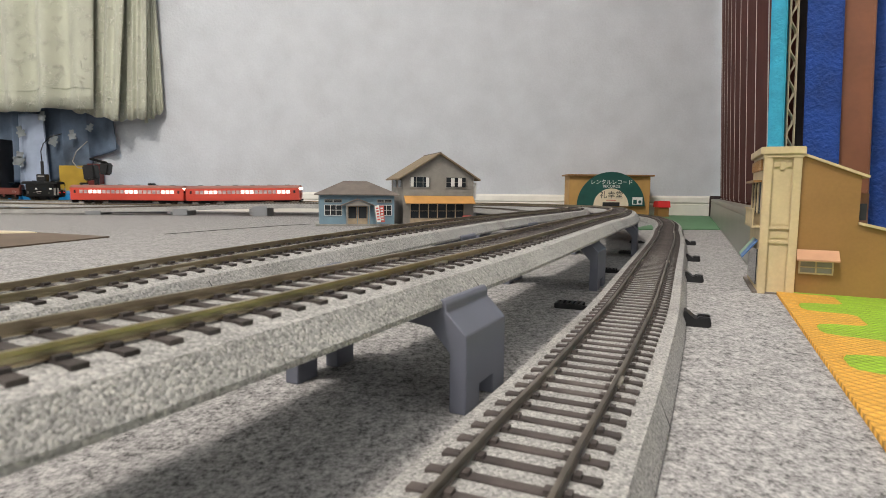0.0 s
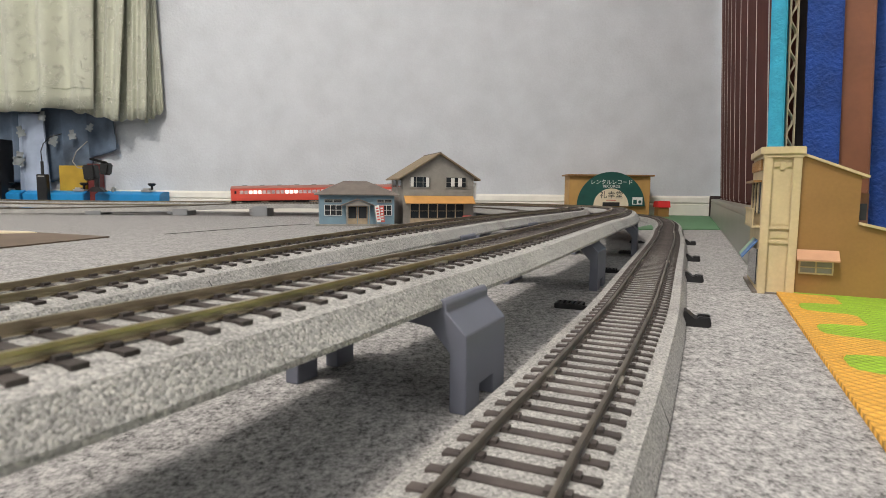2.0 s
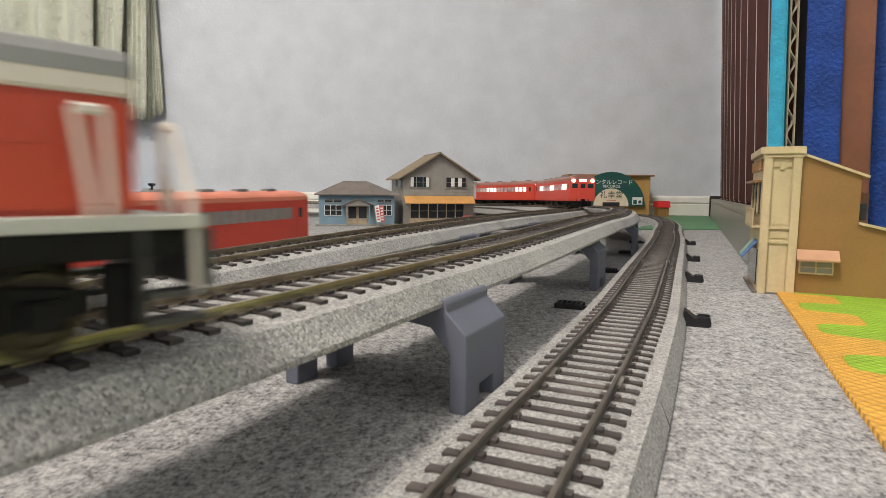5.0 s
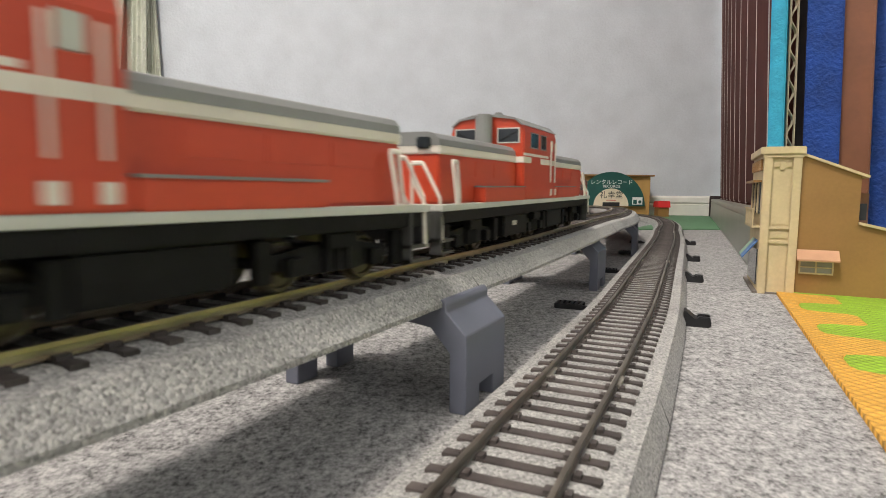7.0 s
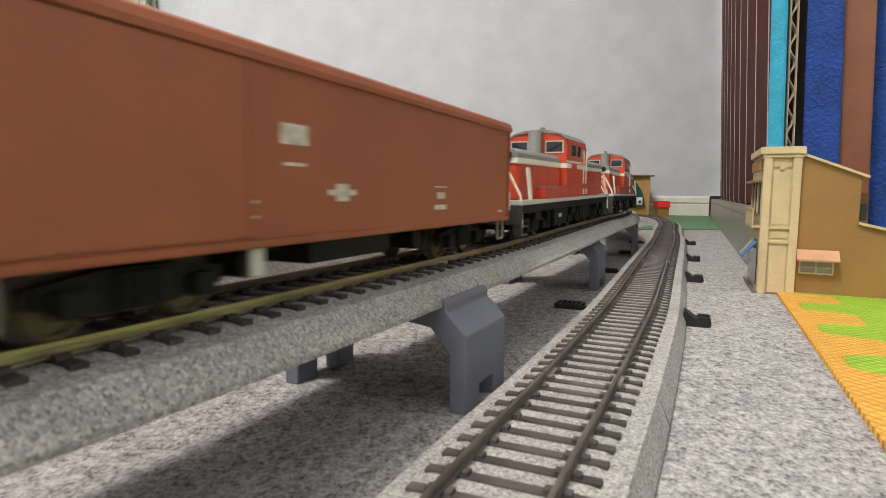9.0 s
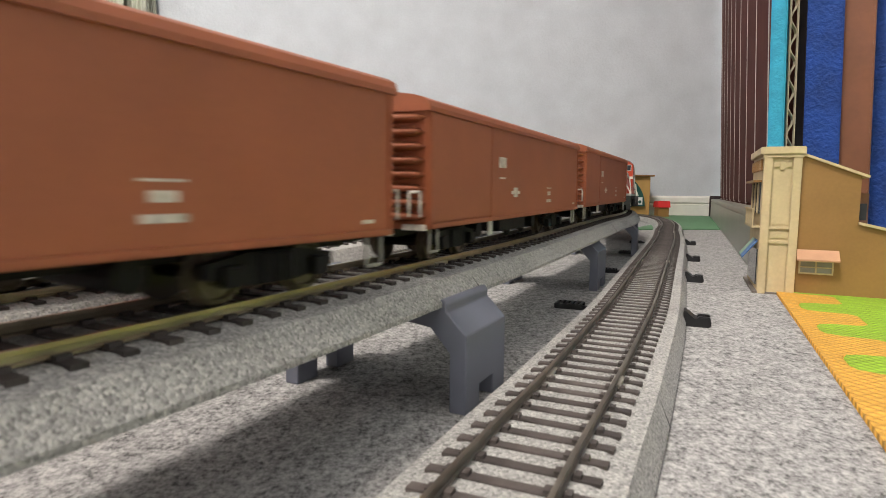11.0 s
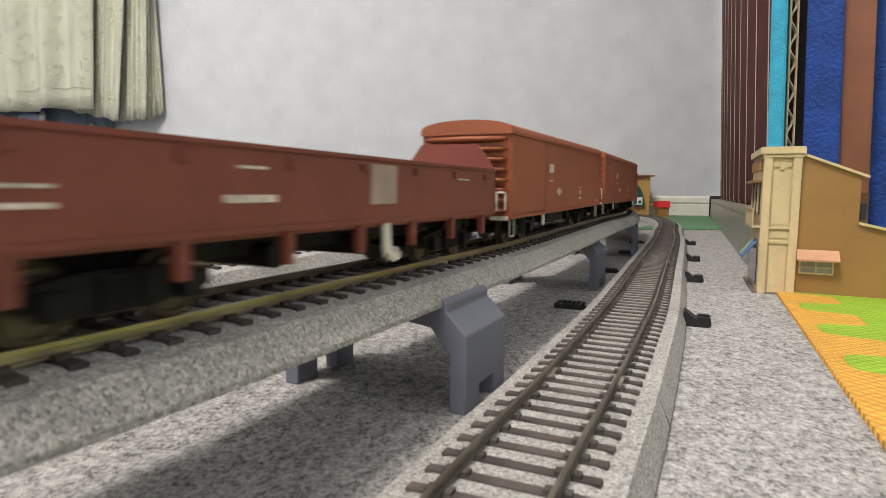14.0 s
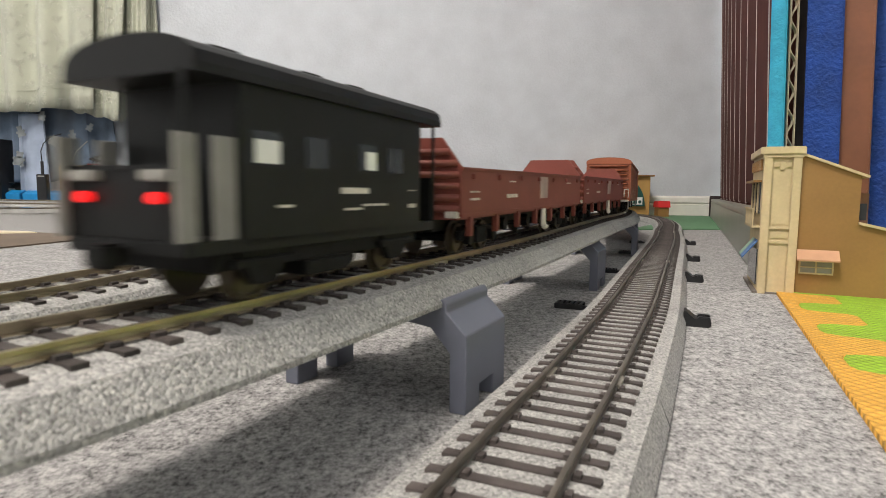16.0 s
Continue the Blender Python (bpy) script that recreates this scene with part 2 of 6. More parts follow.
def track(label, path, s0, s1, base, near_span=None, foot=0.0228):
    """One track: swept ballast bed, two rails, and sleepers; base is the height of the bed's foot under the rail top."""
    root = thing("railway_track", label, "railway track", "model railway tracks")
    n = max(2, int((s1 - s0) / 0.012))
    S = [s0 + (s1 - s0) * i / n for i in range(n + 1)]
    frames_ = [path.stand(s) for s in S]

    def sweep(prof, name, m, lab=""):
        verts, faces = [], []
        k = len(prof)
        for f_ in frames_:
            verts += [tuple(f_ @ Vector((0, a, b))) for a, b in prof]
        for i in range(n):
            for j in range(k):
                faces.append((i * k + j, i * k + (j + 1) % k, (i + 1) * k + (j + 1) % k, (i + 1) * k + j))
        faces.append(tuple(range(k))[::-1])
        faces.append(tuple(range(n * k, n * k + k)))
        me = bpy.data.meshes.new(name)
        me.from_pydata(verts, [], faces)
        me.update()
        me.materials.append(m)
        ob = new(name, me)
        ob.parent = root
        if lab:
            ob["label"] = lab
        return ob

    sweep([(-foot, -base), (-foot, -base + 0.0012), (-0.0186, -0.0035), (-0.0150, -0.0031), (-0.0125, -0.0026), (0.0125, -0.0026), (0.0150, -0.0031), (0.0186, -0.0035), (foot, -base + 0.0012), (foot, -base)], "roadbed", M_BALLAST, "speckled grey ballast bed")
    for sgn in (-1, 1):
        y = sgn * GAUGE
        sweep([(y - 0.0007, -0.0022), (y - 0.0007, -0.0018), (y - 0.00025, -0.0016), (y - 0.00025, -0.0009), (y - 0.00048, -0.0007), (y - 0.00048, 0), (y + 0.00048, 0), (y + 0.00048, -0.0007), (y + 0.00025, -0.0009), (y + 0.00025, -0.0016), (y + 0.0007, -0.0018), (y + 0.0007, -0.0022)], "rail", M_RAIL if base < 0.012 else M_RAILSIDE, "brassy nickel rail" if base < 0.012 else "dull grey-brown steel rail")
    me = SLEEPER_MESH
    verts, faces = [], []
    bv = [v.co.copy() for v in me.vertices]
    bf = [tuple(p.vertices) for p in me.polygons]
    for i in range(int((s1 - s0) / PITCH)):
        s = s0 + (i + 0.5) * PITCH
        m = path.stand(s)
        if near_span and near_span[0] <= s <= near_span[1]:
            share("sleeper", me, root, m)
        else:
            o = len(verts)
            verts += [tuple(m @ v) for v in bv]
            faces += [tuple(o + q for q in f_) for f_ in bf]
    if verts:
        me2 = bpy.data.meshes.new("sleeper_rest")
        me2.from_pydata(verts, [], faces)
        me2.materials.append(M_SLEEPER)
        ob = new("sleeper_rest", me2)
        ob.parent = root
        tagged(ob, kind="stuff")
    return root


SLEEPER_MESH = sleeper_mesh()
M_JOINT = mat("joint_dark", (0.06, 0.06, 0.06), rough=0.8, vary=0.1, scale=100)
M_JOINER = mat("silver_joiner", (0.62, 0.58, 0.5), rough=0.3, metal=0.8, vary=0.08, scale=100)


def joints(root, path, places, foot, base):
    """Where two track pieces meet: rail joiners and a thin dark line across the bed."""
    for s in places:
        m = path.stand(s)
        for sgn in (-1, 1):
            bm = bmesh.new()
            box(bm, -0.0042, 0.0042, sgn * GAUGE - 0.00125, sgn * GAUGE + 0.00125, -0.0023, -0.0012, 0.0002)
            ob = part("rail_joiner", bm, M_JOINER, root, "silver rail joiner")
            ob.matrix_basis = m
            bm = bmesh.new()
            e = foot + 0.00012
            prism(bm, [(sgn * 0.0160, -0.0036), (sgn * 0.0186, -0.0036), (sgn * e, -base + 0.0013), (sgn * e, -base), (sgn * 0.0160, -base)], -0.0002, 0.0002)
            ob = part("joint_line", bm, M_JOINT, root)
            ob.matrix_basis = m

# ---- room ----
def slab(name, x0, x1, y0, y1, z0, z1, m, label="", category=""):
    bm = bmesh.new()
    box(bm, x0, x1, y0, y1, z0, z1)
    return tagged(part(name, bm, m), label, category, kind="structure")


WALL_Y = 1.58
slab("floor", -2.4, 1.3, -1.9, WALL_Y + 0.1, -0.1, 0.0, M_FELT, "grey mottled needle-felt carpet floor", "floor")
slab("wall_north", -2.4, 1.3, WALL_Y, WALL_Y + 0.1, 0, 2.4, M_WALL, "pale blue-grey textured wallpaper wall", "wall")
slab("wall_south", -2.4, 1.3, -2.0, -1.9, 0, 2.4, M_WALL, "pale blue-grey textured wallpaper wall", "wall")
slab("wall_west", -2.5, -2.4, -2.0, WALL_Y + 0.1, 0, 2.4, M_WALL, "pale blue-grey textured wallpaper wall", "wall")
slab("wall_east", 1.3, 1.4, -2.0, WALL_Y + 0.1, 0, 2.4, M_WALL, "pale blue-grey textured wallpaper wall", "wall")
slab("ceiling", -2.5, 1.4, -2.0, WALL_Y + 0.1, 2.4, 2.5, M_CEIL, "plain white papered ceiling", "ceiling")


def baseboard():
    bm = bmesh.new()
    prism(bm, [(WALL_Y, 0), (WALL_Y - 0.012, 0), (WALL_Y - 0.012, 0.030), (WALL_Y - 0.008, 0.033), (WALL_Y - 0.012, 0.036), (WALL_Y - 0.010, 0.048), (WALL_Y - 0.004, 0.053), (WALL_Y, 0.053)], -2.4, 0.74)
    tagged(part("baseboard", bm, M_TRIM), "cream moulded baseboard along the wall", "baseboard", kind="structure")


baseboard()


def ceiling_lamp():
    x, y, z = LAMP_AT
    root = thing("ceiling_lamp", "round white ceiling lamp, lit", "lamp", m=pose(x, y, z))
    bm = bmesh.new()
    cyl(bm, (0, 0, 0.19), (0, 0, 0.28), 0.2, 32)
    part("lamp_base", bm, M_CEIL, root)


ceiling_lamp()

# ---- tracks ----
t_out = track("elevated double-rail model track on grey piers, freight line", OUTER, 0.0, OUTER.length, 0.0098, (0.0, 1.15))
t_in = track("elevated model track beside the freight line", INNER, 0.0, INNER.length, 0.0098, (0.0, 1.0))
track("low model track on the carpet inside the loop", FLOOR_IN, 0.0, FLOOR_IN.length, 0.0122, None, 0.0216)
t_floor = track("low model track curving along the carpet below the piers", FLOOR_OUT, 0.0, FLOOR_OUT.length, 0.0122, (0.0, 1.4), 0.0216)

joints(t_out, OUTER, [OUTER.near(-0.009, 0.188), OUTER.near(0.105, 0.428), OUTER.near(0.2, 0.63)], 0.0228, 0.0098)
joints(t_in, INNER, [INNER.near(-0.0745, 0.185), INNER.near(0.028, 0.485), INNER.near(0.13, 0.71)], 0.0228, 0.0098)
joints(t_floor, FLOOR_OUT, [FLOOR_OUT.near(0.037, 0.151), FLOOR_OUT.near(0.153, 0.419), FLOOR_OUT.near(0.28, 0.745)], 0.0216, 0.0122)


def pier(m, top, material):
    """Pier that straddles the track: two legs with sloped caps and a cross beam; local x along the track, origin on the floor."""
    root = thing("track_pier", "grey plastic track pier standing on the carpet", "pier", "track piers", m)
    bed = top - 0.0098
    w = 0.0228
    o = w + 0.0070
    for sgn in (-1, 1):
        bm = bmesh.new()
        # leg outline in (across, up): slim leg, sloping cap and a raised lip that holds the bed's foot
        prof = [(o - 0.0048, 0), (o, 0), (o, bed - 0.0070), (w + 0.0012, bed - 0.0012), (w + 0.0012, bed + 0.0008), (w + 0.0004, bed + 0.0020), (w - 0.0012, bed + 0.0020), (w - 0.0012, bed - 0.0006), (w - 0.016, bed - 0.0006), (w - 0.016, bed - 0.0042), (o - 0.0105, bed - 0.0058), (o - 0.0048, bed - 0.0122)]
        lift = 0.0058
        rest = [(o, lift)] + prof[2:] + [(o - 0.0048, lift)]
        foot = prof[:2]
        k = len(rest)
        # rings along the track; the middle stretch stops at the notch between the feet
        rings = []
        for x in (-0.0149, -0.0052, 0.0052, 0.0149):
            rings.append(([bm.verts.new((x, sgn * p, q)) for p, q in foot], [bm.verts.new((x, sgn * p, q)) for p, q in rest]))
        for i, (p_, q_) in enumerate(zip(rings, rings[1:])):
            for j in range(k - 1):
                bm.faces.new((p_[1][j], p_[1][j + 1], q_[1][j + 1], q_[1][j]))
            if i == 1:
                bm.faces.new((p_[1][-1], p_[1][0], q_[1][0], q_[1][-1]))
            else:
                bm.faces.new((p_[1][-1], p_[0][0], q_[0][0], q_[1][-1]))
                bm.faces.new((p_[0][0], p_[0][1], q_[0][1], q_[0][0]))
                bm.faces.new((p_[0][1], p_[1][0], q_[1][0], q_[0][1]))
        for r_ in rings[1:3]:
            bm.faces.new((r_[0][0], r_[0][1], r_[1][0], r_[1][-1]))
        for r_ in (rings[0], rings[3]):
            bm.faces.new(r_[0] + r_[1])
        bmesh.ops.recalc_face_normals(bm, faces=bm.faces)
        es = [e for e in bm.edges if len(e.link_faces) == 2 and e.calc_face_angle(0) > 0.5]
        bmesh.ops.bevel(bm, geom=es, offset=0.0003, segments=1, affect="EDGES")
        part("leg", bm, material, root)
    bm = bmesh.new()
    box(bm, -0.0095, 0.0095, -(w - 0.0155), w - 0.0155, bed - 0.0055, bed - 0.0008, 0.0004)
    part("cross_beam", bm, material, root)
    return root


def along(path, s):
    m = path.stand(s)
    m.translation.z = 0
    return m


for y_, x_ in ((0.1776, -0.0148), (0.375, 0.073), (0.567, 0.149), (0.75, 0.225), (0.93, 0.27), (1.15, 0.21), (1.33, 0.07)):
    s_ = OUTER.near(x_, y_)
    pier(along(OUTER, s_) @ pose(0, 0.007 if 0.3 < y_ < 0.8 else 0, 0), OUTER.at(s_).z, M_PIER)
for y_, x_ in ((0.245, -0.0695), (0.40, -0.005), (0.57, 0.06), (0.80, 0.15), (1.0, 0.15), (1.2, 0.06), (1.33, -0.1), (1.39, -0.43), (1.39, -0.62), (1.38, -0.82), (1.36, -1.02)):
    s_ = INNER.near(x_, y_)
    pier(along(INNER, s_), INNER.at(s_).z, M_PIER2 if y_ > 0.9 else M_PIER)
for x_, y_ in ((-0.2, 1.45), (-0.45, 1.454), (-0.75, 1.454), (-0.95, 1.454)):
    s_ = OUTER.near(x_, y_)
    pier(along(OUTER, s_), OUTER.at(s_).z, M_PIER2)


def low_pier(m, top):
    """Low block pier under the falling inner line."""
    root = thing("track_pier", "low light grey plastic pier block on the carpet", "pier", "track piers", m)
    bed = top - 0.0122
    bm = bmesh.new()
    box(bm, -0.016, 0.016, -0.024, 0.024, 0.0, bed - 0.0004, 0.0006)
    part("block", bm, M_PIER2, root)
    for sgn in (-1, 1):
        bm = bmesh.new()
        box(bm, -0.016, 0.016, sgn * 0.0245 - 0.0012, sgn * 0.0245 + 0.0012, 0.0, bed + 0.004, 0.0005)
        part("lip", bm, M_PIER2, root)


for x_, y_ in ((-0.10, 1.31), (-0.40, 1.32), (-0.575, 1.32), (-0.76, 1.31), (0.06, 1.22), (0.14, 1.05)):
    s_ = FLOOR_IN.near(x_, y_)
    low_pier(along(FLOOR_IN, s_), FLOOR_IN.at(s_).z)


# ---- trains ----
M_DDRED = mat("loco_vermilion", (0.56, 0.065, 0.025), rough=0.36, vary=0.05, scale=45, fine=0.04, fscale=700)
M_DDGREY = mat("loco_grey", (0.23, 0.232, 0.222), rough=0.4, vary=0.06, scale=60)
M_WHITE = mat("ivory_paint", (0.74, 0.69, 0.6), rough=0.45, vary=0.05, scale=60)
M_CARDP = mat("faded_panel", (0.40, 0.30, 0.26), rough=0.6, vary=0.1, scale=90)
M_PALE = mat("pale_line_paint", (0.55, 0.56, 0.5), rough=0.5, vary=0.06, scale=60)
M_BOXCAR = mat("boxcar_brown", (0.31, 0.088, 0.036), rough=0.5, vary=0.07, scale=35, fine=0.05, fscale=900, bump=0.12, bscale=1500)
M_GONDOLA = mat("gondola_brown", (0.205, 0.05, 0.034), rough=0.55, vary=0.1, scale=45, fine=0.07, fscale=900)
M_VAN = mat("van_black", (0.007, 0.0073, 0.007), spec=0.3, rough=0.5, vary=0.2, scale=60)
M_MARK = mat("white_marking", (0.62, 0.57, 0.5), rough=0.6, vary=0.25, scale=500)
M_STEEL = mat("wheel_steel", (0.085, 0.068, 0.05), rough=0.4, metal=0.6, vary=0.15, scale=100)
M_GLASS = mat("dark_window", (0.03, 0.035, 0.04), rough=0.08, vary=0.05)
M_LIT = mat("lit_window", (1.0, 0.97, 0.9), rough=0.3, vary=0.02, emit=0.75)
M_LAMP = mat("headlight", (1.0, 0.93, 0.78), rough=0.3, vary=0.01, emit=9)
M_TAIL = mat("tail_lamp", (1.0, 0.02, 0.02), rough=0.3, vary=0.01, emit=0.8)
M_RCRED = mat("railcar_red", (0.66, 0.075, 0.045), rough=0.42, vary=0.04, scale=40)
M_RCROOF = mat("railcar_roof", (0.33, 0.14, 0.11), rough=0.55, vary=0.06, scale=50)
M_BEAM = mat("beam_grey", (0.06, 0.06, 0.057), rough=0.5, vary=0.15, scale=150)
# red roof with its pale orange reflection mixed into the base colour
M_SALMON = mat("red_roof_sheen", (0.62, 0.20, 0.12), rough=0.5, vary=0.06, scale=50)
M_PALEWIN = mat("pale_window", (0.62, 0.52, 0.50), rough=0.2, vary=0.25, scale=90)
M_GREYP = mat("grey_panel", (0.3, 0.29, 0.26), rough=0.5, vary=0.08, scale=200)


def wheelset(parent, x, half=0.0075, r=0.0052):
    """Two flanged wheels turned as one solid each, and their axle."""
    prof = [(0.0, 0.0012), (0.0, r + 0.0008), (0.0006, r + 0.0008), (0.0008, r), (0.0024, r - 0.0002), (0.0024, r - 0.0009), (0.0018, r - 0.0012), (0.0018, 0.0018), (0.0026, 0.0014), (0.0026, 0.0)]
    n = 20
    for sgn in (-1, 1):
        bm = bmesh.new()
        rings = []
        for a, q in prof:
            y = sgn * (half - 0.0006 + a)
            rings.append([bm.verts.new((x + q * math.cos(6.2832 * i / n), y, r + q * math.sin(6.2832 * i / n))) for i in range(n)] if q > 0 else [bm.verts.new((x, y, r))])
        for p_, q_ in zip(rings, rings[1:]):
            for i in range(n):
                if len(q_) == 1:
                    bm.faces.new((p_[i], p_[(i + 1) % n], q_[0]))
                else:
                    bm.faces.new((p_[i], p_[(i + 1) % n], q_[(i + 1) % n], q_[i]))
        part("wheel", bm, M_STEEL, parent)
    bm = bmesh.new()
    cyl(bm, (x, -half, r), (x, half, r), 0.0012, 8)
    part("axle", bm, M_DARKUF, parent)


def bogie(root, x, span=0.0225, heavy=False):
    bm = bmesh.new()
    box(bm, x - 0.003, x + 0.003, -0.011, 0.011, 0.005, 0.009, 0.0002)
    b = part("bogie", bm, M_DARKUF, root)
    for y in (-1, 1):
        bm = bmesh.new()
        prism(bm, [(x - span * 0.72, 0.0052), (x - span * 0.25, 0.0032), (x + span * 0.25, 0.0032), (x + span * 0.72, 0.0052), (x + span * 0.72, 0.0078), (x + span * 0.3, 0.0092), (x - span * 0.3, 0.0092), (x - span * 0.72, 0.0078)], y * 0.0112 - 0.0009, y * 0.0112 + 0.0009, "y")
        part("side_frame", bm, M_DARKUF, b)
        for dx in (-span / 2, span / 2):
            bm = bmesh.new()
            box(bm, x + dx - 0.0022, x + dx + 0.0022, y * 0.0128 - 0.0012, y * 0.0128 + 0.0012, 0.0036, 0.0073, 0.0003)
            part("axle_box", bm, M_DARKUF, b)
        for dx in (-0.0028, 0, 0.0028):
            bm = bmesh.new()
            cyl(bm, (x + dx, y * 0.0126, 0.0035), (x + dx, y * 0.0126, 0.0088), 0.0011, 8)
            part("spring", bm, M_DARKUF, b)
        if heavy:
            bm = bmesh.new()
            box(bm, x - 0.005, x + 0.005, y * 0.0135 - 0.0012, y * 0.0135 + 0.0012, 0.0084, 0.0115, 0.0003)
            part("brake_cylinder", bm, M_DARKUF, b)
            for e in (-1, 1):
                bm = bmesh.new()
                box(bm, x + e * span * 0.81 - 0.002, x + e * span * 0.81 + 0.002, y * 0.0128 - 0.001, y * 0.0128 + 0.001, 0.003, 0.011, 0.0002)
                part("sand_box", bm, M_DARKUF, b)
    wheelset(b, x - span / 2)
    wheelset(b, x + span / 2)


def coupler(root, x0, x1):
    bm = bmesh.new()
    box(bm, min(x0, x1), max(x0, x1), -0.0013, 0.0013, 0.0085, 0.011, 0.0002)
    e = x1
    box(bm, min(e - 0.002, e + 0.002), max(e - 0.002, e + 0.002), -0.0024, 0.0024, 0.0078, 0.0118, 0.0005)
    part("coupler", bm, M_DARKUF, root)


def arched(hw, z1, crown, thick, n=12):
    top = [(math.cos(math.pi * i / n) * hw, z1 + math.sin(math.pi * i / n) ** 0.75 * crown) for i in range(n + 1)]
    return top + [(-hw, z1 - thick), (hw, z1 - thick)]


def marks(parent, items, y, m):
    """Small painted bars on a side wall: (x0, x1, z0, z1)."""
    for sgn in (-1, 1):
        for x0, x1, z0, z1 in items:
            bm = bmesh.new()
            box(bm, x0, x1, sgn * y - 0.0001, sgn * y + 0.0001, z0, z1)
            part("marking", bm, m, parent)


def diesel_locomotive():
    root = thing("diesel_locomotive", "vermilion centre-cab model diesel locomotive with white stripes", "locomotive", "freight train")
    L = 0.1020
    bm = bmesh.new()
    box(bm, -L + 0.002, L - 0.002, -0.0158, 0.0158, 0.0118, 0.0153, 0.0003)
    part("frame", bm, M_DARKUF, root)
    bm = bmesh.new()
    box(bm, -L, L, -0.0168, 0.0168, 0.0153, 0.0171, 0.0002)
    part("running_board", bm, M_PALE, root, "pale grey running board edge")
    c0, c1 = -0.0245, 0.0240
    for sgn in (-1, 1):
        x0, x1 = (c1, L - 0.007) if sgn > 0 else (-L + 0.007, c0)
        hood = None
        bm = bmesh.new()
        box(bm, x0, x1, -0.0125, 0.0125, 0.0171, 0.0284, 0.0006)
        hood = part("hood", bm, M_DDRED, root)
        bm = bmesh.new()
        box(bm, x0 - 0.0001, x1 + 0.0001, -0.01265, 0.01265, 0.0284, 0.0303, 0.0003)
        part("stripe", bm, M_WHITE, hood, "ivory stripe along the hood")
        bm = bmesh.new()
        prism(bm, [(-0.0125, 0.0303), (0.0125, 0.0303), (0.0121, 0.0318), (0.0108, 0.0329), (0.0085, 0.0334), (-0.0085, 0.0334), (-0.0108, 0.0329), (-0.0121, 0.0318)], x0, x1)
        part("hood_top", bm, M_DDGREY, hood, "grey rounded hood top")
        bm = bmesh.new()
        e = x1 if sgn > 0 else x0
        for y in (-0.0075, 0.0075):
            box(bm, e - 0.0012, e + 0.0012, y - 0.0022, y + 0.0022, 0.0296, 0.0322, 0.0004)
        part("headlight", bm, M_GLASS, hood)
        # side boxes on the running board, and their top line
        for y in (-1, 1):
            bm = bmesh.new()
            a, b_ = (c1 + 0.0002, 0.0640) if sgn > 0 else (-0.0685, c0 - 0.0002)
            box(bm, a, b_, y * 0.0146 - 0.0022, y * 0.0146 + 0.0022, 0.0171, 0.0209, 0.0003)
            sb = part("side_box", bm, M_DDRED, root)
            bm = bmesh.new()
            box(bm, a, b_, y * 0.0148 - 0.0021, y * 0.0148 + 0.0021, 0.0209, 0.0213)
            part("edge_line", bm, M_DDGREY, sb)
        # louvre panels
        for k in range(3):
            for y in (-1, 1):
                bm = bmesh.new()
                xx = x0 + (x1 - x0) * (0.25 + 0.25 * k)
                box(bm, xx - 0.0075, xx + 0.0075, y * 0.01255 - 0.00012, y * 0.01255 + 0.00012, 0.0236, 0.0274, 0.00005)
                part("hood_door", bm, M_DDRED, hood)
        # exhaust stack between hood and cab
        bm = bmesh.new()
        xs = c1 + 0.0035 if sgn > 0 else c0 - 0.0035
        cyl(bm, (xs, 0.0, 0.032), (xs, 0.0, 0.0462), 0.0034, 16)
        cyl(bm, (xs, 0.0, 0.0462), (xs, 0.0, 0.0469), 0.0028, 16)
        part("exhaust_pipe", bm, M_DDGREY, root)
        # end buffer plate, steps, coupler
        bm = bmesh.new()
        box(bm, sgn * L - 0.0015, sgn * L + 0.0015, -0.016, 0.016, 0.0075, 0.0153, 0.0004)
        part("buffer_beam", bm, M_BEAM, root, "dark grey end beam")
        for y in (-1, 1):
            bm = bmesh.new()
            for z in (0.003, 0.0065):
                box(bm, sgn * (L - 0.004) - 0.0042, sgn * (L - 0.004) + 0.0042, y * 0.0148 - 0.0018, y * 0.0148 + 0.0018, z, z + 0.0008)
            box(bm, sgn * (L - 0.004) - 0.0042, sgn * (L - 0.004) - 0.0036, y * 0.0148 - 0.0018, y * 0.0148 + 0.0018, 0.003, 0.0153)
            part("step", bm, M_BEAM, root)
        coupler(root, sgn * L, sgn * (L + 0.0035))
        for y in (-1, 1):
            bm = bmesh.new()
            xe = sgn * (L - 0.0012)
            tube(bm, [(xe, y * 0.0162, 0.0065), (xe, y * 0.0155, 0.0185), (xe, y * 0.010, 0.0262), (xe, y * 0.0065, 0.0262), (xe, y * 0.0065, 0.0171)], 0.00052)
            tube(bm, [(xe, y * 0.0108, 0.0171), (xe, y * 0.0065, 0.0225)], 0.00045)
            part("corner_handrail", bm, M_WHITE, root, "white end handrail")
            bm = bmesh.new()
            xe = sgn * (L - 0.0135)
            tube(bm, [(xe, y * 0.0162, 0.0168), (xe, y * 0.0162, 0.0182), (xe - sgn * 0.001, y * 0.0148, 0.0268), (xe + sgn * 0.0022, y * 0.0148, 0.0268), (xe + sgn * 0.0022, y * 0.0162, 0.0182), (xe + sgn * 0.0022, y * 0.0162, 0.0168)], 0.00052)
            part("side_handrail", bm, M_WHITE, root, "white side handrail")
    # cab
    bm = bmesh.new()
    prism(bm, [(-0.0158, 0.0171), (0.0158, 0.0171), (0.0158, 0.0395), (0.0150, 0.0425), (0.0118, 0.0452), (0.006, 0.0467), (-0.006, 0.0467), (-0.0118, 0.0452), (-0.0150, 0.0425), (-0.0158, 0.0395)], c0, c1)
